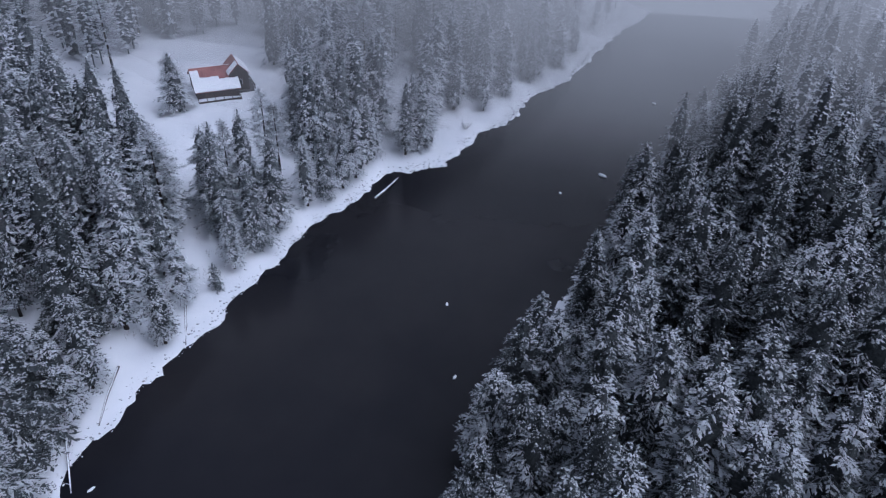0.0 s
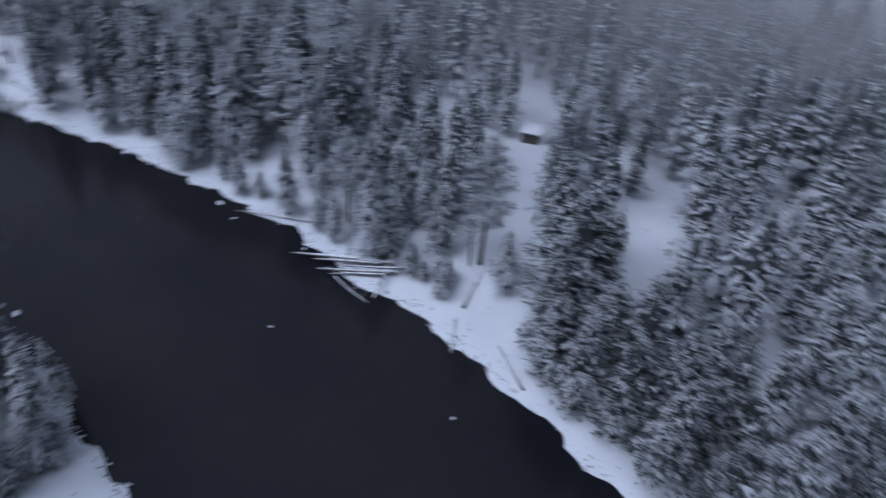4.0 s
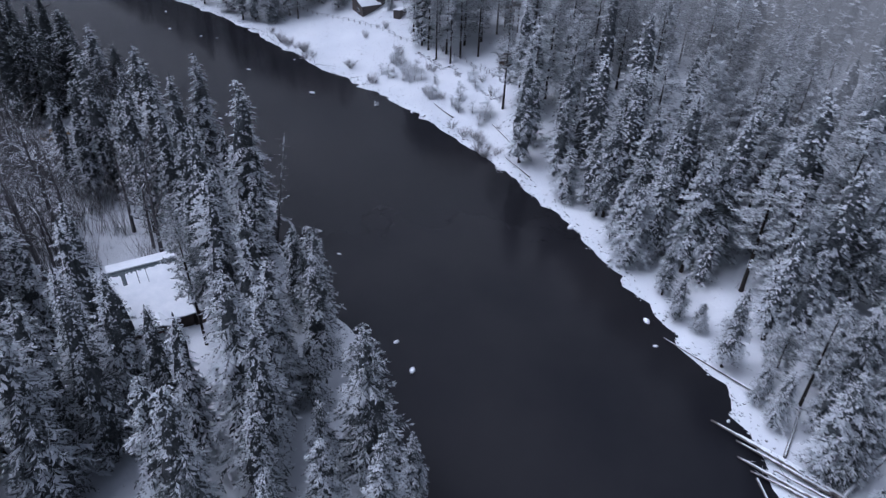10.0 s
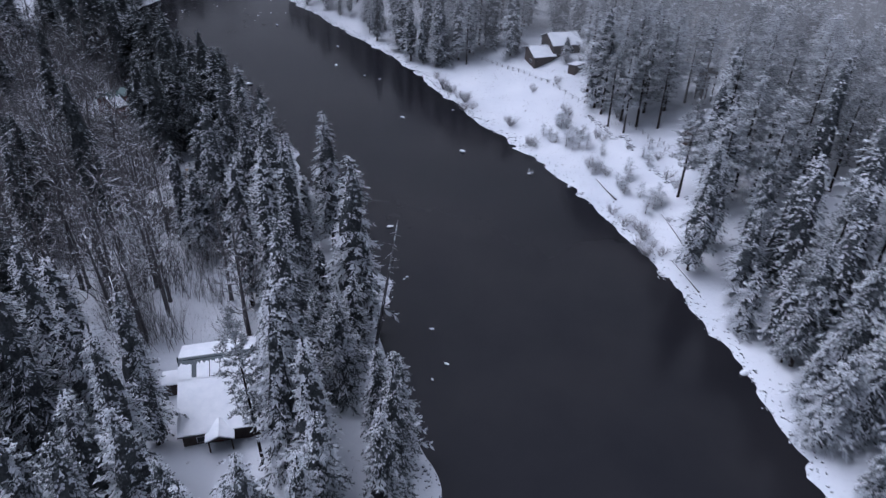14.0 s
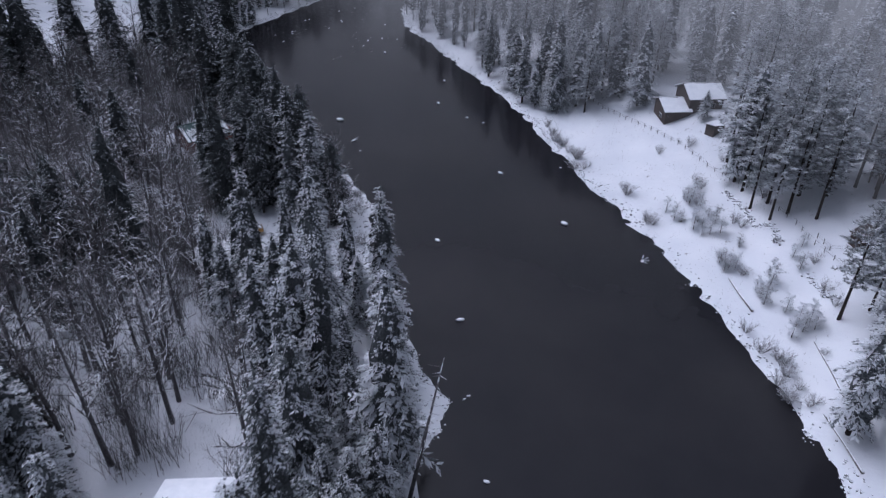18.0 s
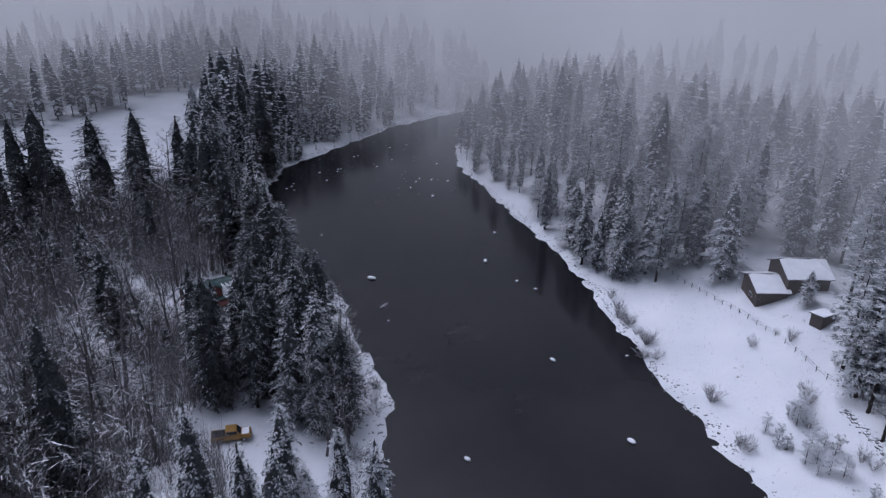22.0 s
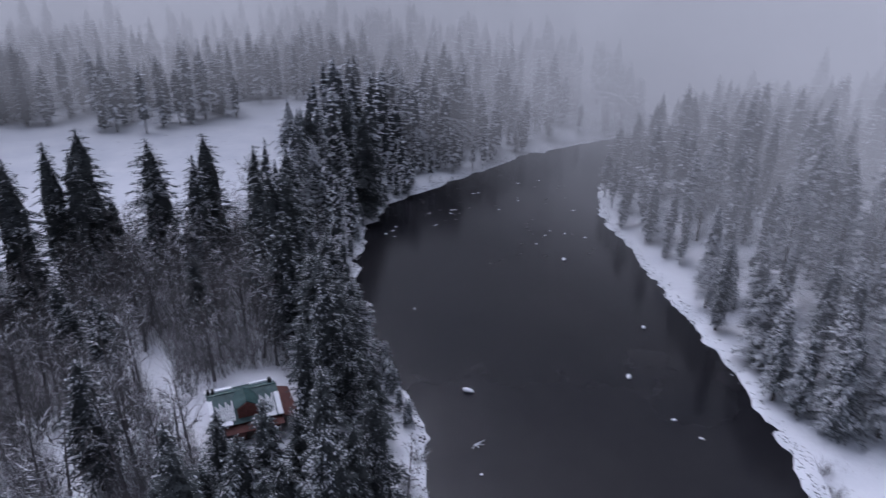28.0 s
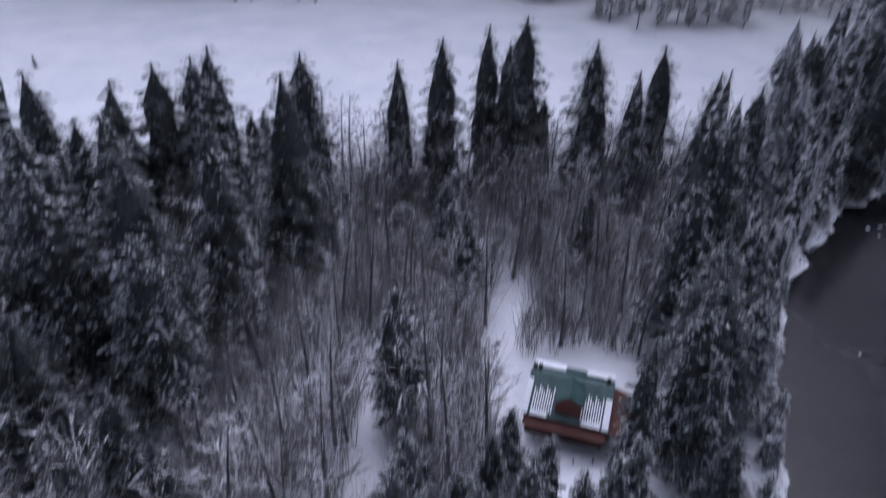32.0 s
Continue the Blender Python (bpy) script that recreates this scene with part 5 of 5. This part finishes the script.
# two joined log cabins behind the river meadow
h2, yf, yb, hx = house("cabin", "small dark log cabin with a snow-covered gable roof by the meadow", (-234.6, -33.0, -54.5), 6.4, 4.8, 3.0, 4.1, 2.4, 3.0,
                       BOARDS_BROWN, BOARDS_GREY, [(-3.2, 3.2, 0.03, 1.0)], [(-3.2, 3.2, 0.03, 1.0)], sunk=0.7)
window(h2, hx + 0.02, 1.6, 0.4, 1.5, 0.9, "y")
h3, yf, yb, hx = house("cabin", "larger brown log cabin with a snow-covered gable roof among pines", (-238.4, -28.0, -53.5), 8.6, 4.6, 4.2, 5.3, 3.1, 3.3,
                       BOARDS_BROWN, BOARDS_GREY, [(-4.3, 4.3, 0.03, 1.0)], [(-4.3, 4.3, 0.03, 1.0)], sunk=0.9)
window(h3, -1.5, yf + 0.02, 1.2, 1.1, 1.0)
window(h3, hx + 0.02, 0.6, 1.4, 1.1, 1.0, "y")

# the green-roofed house in the bare wood
h4, yf, yb, hx = house("house", "red-brown house with green metal roof half bare of snow", (-174.6, -119.6, -18.6), 9.6, 4.6, 4.4, 5.4, 3.2, 3.2,
                       BOARDS_RED, METAL_GREEN,
                       [(4.2, 4.8, 0.16, 1.0), (-4.8, -4.1, 0.3, 1.0), (2.0, 3.9, 0.9, 1.0), (-3.9, -1.8, 0.88, 1.0)]
                       + [(a + 0.27 * k, a + 0.27 * k + 0.13, 0.3 + 0.07 * (k * 2 % 3), 0.9) for a, n in ((-3.9, 9), (1.6, 9)) for k in range(n)],
                       [(1.0, 4.8, 0.5, 1.0), (-4.8, -1.5, 0.6, 1.0)])
part("dormer", prism([(-1.5, 3.0), (1.2, 3.0), (1.2, 5.1), (-0.15, 5.95), (-1.5, 5.1)], 0.9, 3.95, lambda a, b, d: Vector((a, d, b))), BRICK_RED, h4, "red-brown gabled dormer on the roof")
part("dormer_roof", prism([(-1.75, 5.02), (-0.15, 6.0), (1.45, 5.02), (1.45, 5.14), (-0.15, 6.12), (-1.75, 5.14)], 0.2, 3.8, lambda a, b, d: Vector((a, d, b))), METAL_GREEN, h4)
for x in (-3.2, 2.6):
    window(h4, x, yf + 0.02, 0.9, 1.1, 1.1)
part("door", box(-0.6, yf - 0.02, 0.0, 0.4, yf + 0.05, 2.05, 0.01), BOARDS_BROWN, h4)
part("side_roof", slab(lambda x, v, lift: Vector((-4.6 - 2.4 * v, x, 3.0 - 0.7 * v + lift)), -3.0, 4.6, 0, 1, 0, 0.12), BOARDS_RED, h4, "red-brown lean-to roof")
part("side_wall", box(-6.8, -2.9, -0.8, -6.6, 4.5, 2.3, 0.01), BOARDS_RED, h4)
for x in (-4.3, 3.6, 4.2):
    part("chimney", box(x, -1.2, 3.5, x + 0.45, -0.75, 5.95, 0.02), BARE_STONE, h4, "dark brick chimney")
part("porch_roof", slab(lambda x, v, lift: Vector((x, yf - 0.1 + 1.7 * v, 3.05 - 0.55 * v + lift)), -4.7, 4.5, 0, 1, 0, 0.1), BOARDS_RED, h4, "red-brown porch roof along the front")

# the red-roofed house in the northern clearing
h5, yf, yb, hx = house("house", "brown house with red metal roof partly under snow in clearing", (149.5, 97.5, 130), 11.0, 7.2, 5.0, 5.4, 1.8, 2.6,
                       BOARDS_BROWN, METAL_RED, [(-1.0, 5.5, 0.42, 1.0), (-5.5, -1.0, 0.55, 1.0), (3.5, 5.5, 0.12, 0.45)], [(-5.5, 5.5, 0.03, 1.0)])
part("wing_wall", prism([(-8.2, -1.0), (-3.4, -1.0), (-3.4, 4.3), (-5.8, 6.7), (-8.2, 4.3)], 3.6, 3.8, lambda a, b, d: Vector((a, d, b))), BOARDS_BROWN, h5, "brown gabled wing front")
part("wing_wall", prism([(-8.2, -1.0), (-3.4, -1.0), (-3.4, 4.3), (-5.8, 6.7), (-8.2, 4.3)], -3.4, -3.2, lambda a, b, d: Vector((a, d, b))), BOARDS_BROWN, h5)
part("wing_wall", box(-8.2, -3.2, -1.0, -8.0, 3.6, 4.3, 0.01), BOARDS_BROWN, h5)
for s in (-1, 1):
    lay = (lambda s: lambda x, v, lift: Vector((-5.8 + s * 2.9 * v, x, 6.85 - 2.9 * v + lift)))(s)
    part("wing_roof", slab(lay, -3.8, 4.3, 0, 1, 0.0, 0.14), METAL_RED, h5, "red metal roof of the wing")
    part("wing_snow", slab(lay, *((-3.7, 4.2, 0.1, 1.0) if s < 0 else (1.6, 4.2, 0.05, 0.9)), 0.15, 0.36, 0.03, 12), SNOW, h5, "thick snow lying on the roof")
window(h5, -5.8, 3.82, 1.6, 1.5, 1.3)
part("porch_gable", prism([(-2.2, 2.4), (2.2, 2.4), (0, 4.4)], -hx - 2.2, -hx - 0.1, lambda a, b, d: Vector((d, a, b))), BOARDS_BROWN, h5)
part("deck", box(-9.5, -3.2, -0.9, -hx, 4.6, 0.1, 0.03), BOARDS_GREY, h5)
for k in range(7):
    part("deck_post", box(-9.5, -3.1 + k * 1.26, 0.1, -9.38, -2.98 + k * 1.26, 1.1, 0), BOARDS_BROWN, h5)
part("deck_rail", box(-9.55, -3.2, 1.1, -9.35, 4.6, 1.2, 0.01), BOARDS_BROWN, h5)
part("terrace_wall", box(-5.0, yf + 2.6, -1.2, 5.5, yf + 2.9, 0.5, 0.02), BOARDS_BROWN, h5)
for k in range(6):
    part("terrace_post", box(-4.9 + k * 2.0, yf + 2.6, 0.5, -4.75 + k * 2.0, yf + 2.75, 1.2, 0), BOARDS_BROWN, h5)

# sheds and huts
def shed(label, x, y, turn, w, d, h_front, h_back, walls, snow=0.25):
    t = thing("shed", label, "shed")
    part("front_wall", box(-w / 2, d / 2 - 0.1, -0.8, w / 2, d / 2, h_front, 0.01), walls, t)
    part("back_wall", box(-w / 2, -d / 2, -0.8, w / 2, -d / 2 + 0.1, h_back, 0.01), walls, t)
    for s in (-1, 1):
        part("side_wall", prism([(-d / 2, -0.8), (d / 2, -0.8), (d / 2, h_front), (-d / 2, h_back)], s * w / 2, s * (w / 2 - 0.1), lambda a, b, q: Vector((q, a, b))), walls, t)
    lay = lambda px_, v, lift: Vector((px_, d * (0.5 - v) * 1.15, h_front + (h_back - h_front) * v + lift))
    part("roof", slab(lay, -w / 2 - 0.25, w / 2 + 0.25, -0.05, 1.05, 0.02, 0.12), BOARDS_GREY, t)
    if snow:
        part("roof_snow", slab(lay, -w / 2 - 0.22, w / 2 + 0.22, -0.04, 1.04, 0.125, 0.12 + snow, 0.02, 8), SNOW, t, "snow on the shed roof")
    t.matrix_basis = Matrix.Translation((x, y, ground_at(x, y))) @ Euler((0, 0, radians(turn))).to_matrix().to_4x4()
    return t


shed("small brown plank shed with snowy lean-to roof by the fence", -226.4, -21.4, -30, 3.2, 2.3, 1.9, 1.6, BOARDS_BROWN, 0.12)
shed("dark open shelter with a tilted board roof beside the meadow", -193.2, 8.8, 40, 2.4, 2.4, 2.9, 1.8, BOARDS_BROWN, 0.0)
shed("dark shed with a snowy roof hidden among the southern firs", -139.5, -79.5, -25, 6.0, 7.0, 3.6, 2.8, BOARDS_BROWN)
shed("small dark hut at the end of a snowy forest lane", -92.6, 88.4, 40, 3.2, 3.0, 2.6, 2.2, BOARDS_BROWN)

stand = thing("lookout_stand", "dark wooden lookout box raised on four tall posts among pines", "platform")
for sx in (-1.3, 1.3):
    for sy in (-1.3, 1.3):
        part("post", box(sx - 0.11, sy - 0.11, -0.6, sx + 0.11, sy + 0.11, 6.6, 0.01), BOARDS_BROWN, stand)
part("floor", box(-1.7, -1.7, 6.6, 1.7, 1.7, 6.8, 0.02), BOARDS_BROWN, stand)
part("cabin_box", box(-1.5, -1.5, 6.8, 1.5, 1.5, 8.3, 0.03), BOARDS_BROWN, stand)
part("roof", box(-1.8, -1.8, 8.3, 1.8, 1.8, 8.45, 0.02), BOARDS_GREY, stand)
part("roof_snow", box(-1.75, -1.75, 8.46, 1.75, 1.75, 8.68, 0.08), SNOW, stand, "", True)
stand.matrix_basis = Matrix.Translation((-213.5, 10, ground_at(-213.5, 10))) @ Euler((0, 0, 0.5)).to_matrix().to_4x4()


# ---- fence round the river meadow ----
def fence(line, label):
    t = thing("fence", label, "fence")
    at = []
    for (ax, ay), (bx, by) in zip(line, line[1:]):
        n = max(1, round(math.hypot(bx - ax, by - ay) / 2.4))
        at += [(ax + (bx - ax) * k / n, ay + (by - ay) * k / n) for k in range(n)]
    at.append(line[-1])
    tops = [Vector((x, y, ground_at(x, y))) for x, y in at]
    for p in tops:
        part("post", box(p.x - 0.055, p.y - 0.055, p.z - 0.4, p.x + 0.055, p.y + 0.055, p.z + 1.0, 0.01), FENCE_WOOD, t)
    for p, q in zip(tops, tops[1:]):
        for z in (0.5, 0.95):
            vs, fs = [], []
            tube_arrays([p + Vector((0, 0, z)), q + Vector((0, 0, z))], [0.035, 0.03], 5, vs, fs)
            put("rail", mesh_of("rail", vs, fs, FENCE_WOOD), t)


fence([(-240.5, -53), (-237.5, -49.5), (-229.9, -38.5), (-222.2, -27.5), (-214.9, -19.7), (-209.3, -12.6), (-203, -6), (-198, -1), (-192.7, 2.6), (-187.7, 7.4)], "weathered grey post-and-rail fence along the snowy meadow")
fence([(-194.5, 2.7), (-191.4, 4.9), (-191.4, 7.2), (-190.2, 8.1)], "short dark pole barrier in the snow by the shelter")
fence([(-169.6, -112.1), (-176.2, -112.4)], "thin pole fence across the snowy yard of the green-roofed house")
fence([(100, 200), (125, 193), (150, 181)], "weathered fence crossing the far snowy field")


# ---- vehicles ----
def wheel(parent, x, y, r, w):
    vs, fs = [], []
    tube_arrays([(x, y - w / 2, r), (x, y - w * 0.3, r), (x, y + w * 0.3, r), (x, y + w / 2, r)], [r * 0.85, r, r, r * 0.85], 14, vs, fs)
    t = put("wheel", mesh_of("tyre", vs, fs, RUBBER, True), parent, "black tyre")
    vs, fs = [], []
    tube_arrays([(x, y - w / 2 - 0.01, r), (x, y + w / 2 + 0.01, r)], [r * 0.55, r * 0.55], 10, vs, fs)
    put("rim", mesh_of("rim", vs, fs, CHROME), t)


def pickup(x, y, turn):
    t = thing("pickup_truck", "old yellow pickup truck with a dark open bed parked in snow", "truck")
    side = lambda a, b, d: Vector((a, d, b))
    part("body", prism([(-2.7, 0.55), (2.7, 0.55), (2.72, 0.95), (2.55, 1.15), (1.35, 1.22), (-2.7, 1.22)], -0.92, 0.92, side), TRUCK_YELLOW, t)
    part("cab", prism([(-0.75, 1.22), (1.35, 1.22), (0.85, 1.88), (0.6, 1.95), (-0.55, 1.95), (-0.72, 1.85)], -0.80, 0.80, side), TRUCK_YELLOW, t)
    part("bed", box(-2.62, -0.8, 1.1, -0.8, 0.8, 1.235, 0.01), CAR_DARK, t, "dark cargo bed")
    part("windscreen", prism([(1.36, 1.26), (0.90, 1.84), (0.94, 1.86), (1.41, 1.27)], -0.7, 0.7, side), GLASS_DARK, t)
    for s in (-1, 1):
        part("side_window", box(-0.5, s * 0.805 - 0.01, 1.35, 0.85, s * 0.805 + 0.01, 1.8, 0), GLASS_DARK, t)
        part("headlight", box(2.69, s * 0.65 - 0.14, 0.78, 2.75, s * 0.65 + 0.14, 0.98, 0.01), CHROME, t)
        part("door_handle", box(-0.5, s * 0.93 - 0.015, 1.08, -0.3, s * 0.93 + 0.015, 1.12, 0), CHROME, t)
        for wx_ in (-1.7, 1.75):
            wheel(t, wx_, s * 0.82, 0.38, 0.24)
    part("bumper", box(2.7, -0.9, 0.5, 2.84, 0.9, 0.68, 0.03), CHROME, t)
    part("bonnet_snow", box(1.5, -0.75, 1.2, 2.5, 0.75, 1.27, 0.03), SNOW, t, "thin snow on the bonnet")
    t.matrix_basis = Matrix.Translation((x, y, ground_at(x, y) - 0.05)) @ Euler((0, 0, radians(turn))).to_matrix().to_4x4()


def estate_car(x, y, turn, label):
    t = thing("parked_car", label, "car")
    side = lambda a, b, d: Vector((a, d, b))
    part("body", prism([(-2.25, 0.4), (2.25, 0.4), (2.3, 0.8), (2.05, 0.98), (1.2, 1.05), (-2.2, 1.05), (-2.3, 0.8)], -0.9, 0.9, side), CAR_DARK, t)
    part("cabin", prism([(-2.1, 1.05), (1.15, 1.05), (0.55, 1.62), (-1.75, 1.66)], -0.76, 0.76, side), GLASS_DARK, t, "dark glazed cabin")
    part("roof", box(-1.75, -0.74, 1.64, 0.55, 0.74, 1.70, 0.02), CAR_DARK, t)
    part("roof_snow", box(-1.6, -0.68, 1.70, 0.4, 0.55, 1.80, 0.04), SNOW, t, "patchy snow on the roof")
    part("bonnet_snow", box(1.25, -0.7, 1.03, 2.0, 0.4, 1.12, 0.03), SNOW, t, "patchy snow on the bonnet")
    for s in (-1, 1):
        for wx_ in (-1.4, 1.4):
            wheel(t, wx_, s * 0.8, 0.33, 0.22)
        part("headlight", box(2.24, s * 0.6 - 0.15, 0.66, 2.31, s * 0.6 + 0.15, 0.82, 0.01), CHROME, t)
    t.matrix_basis = Matrix.Translation((x, y, ground_at(x, y) - 0.05)) @ Euler((0, 0, radians(turn))).to_matrix().to_4x4()


pickup(-151.2, -84.0, 140)
estate_car(-99.6, -55.0, 205, "dark estate car under patchy snow beside the southern cabin")
estate_car(137, 117, 35, "dark snow-dusted car parked in the northern clearing")
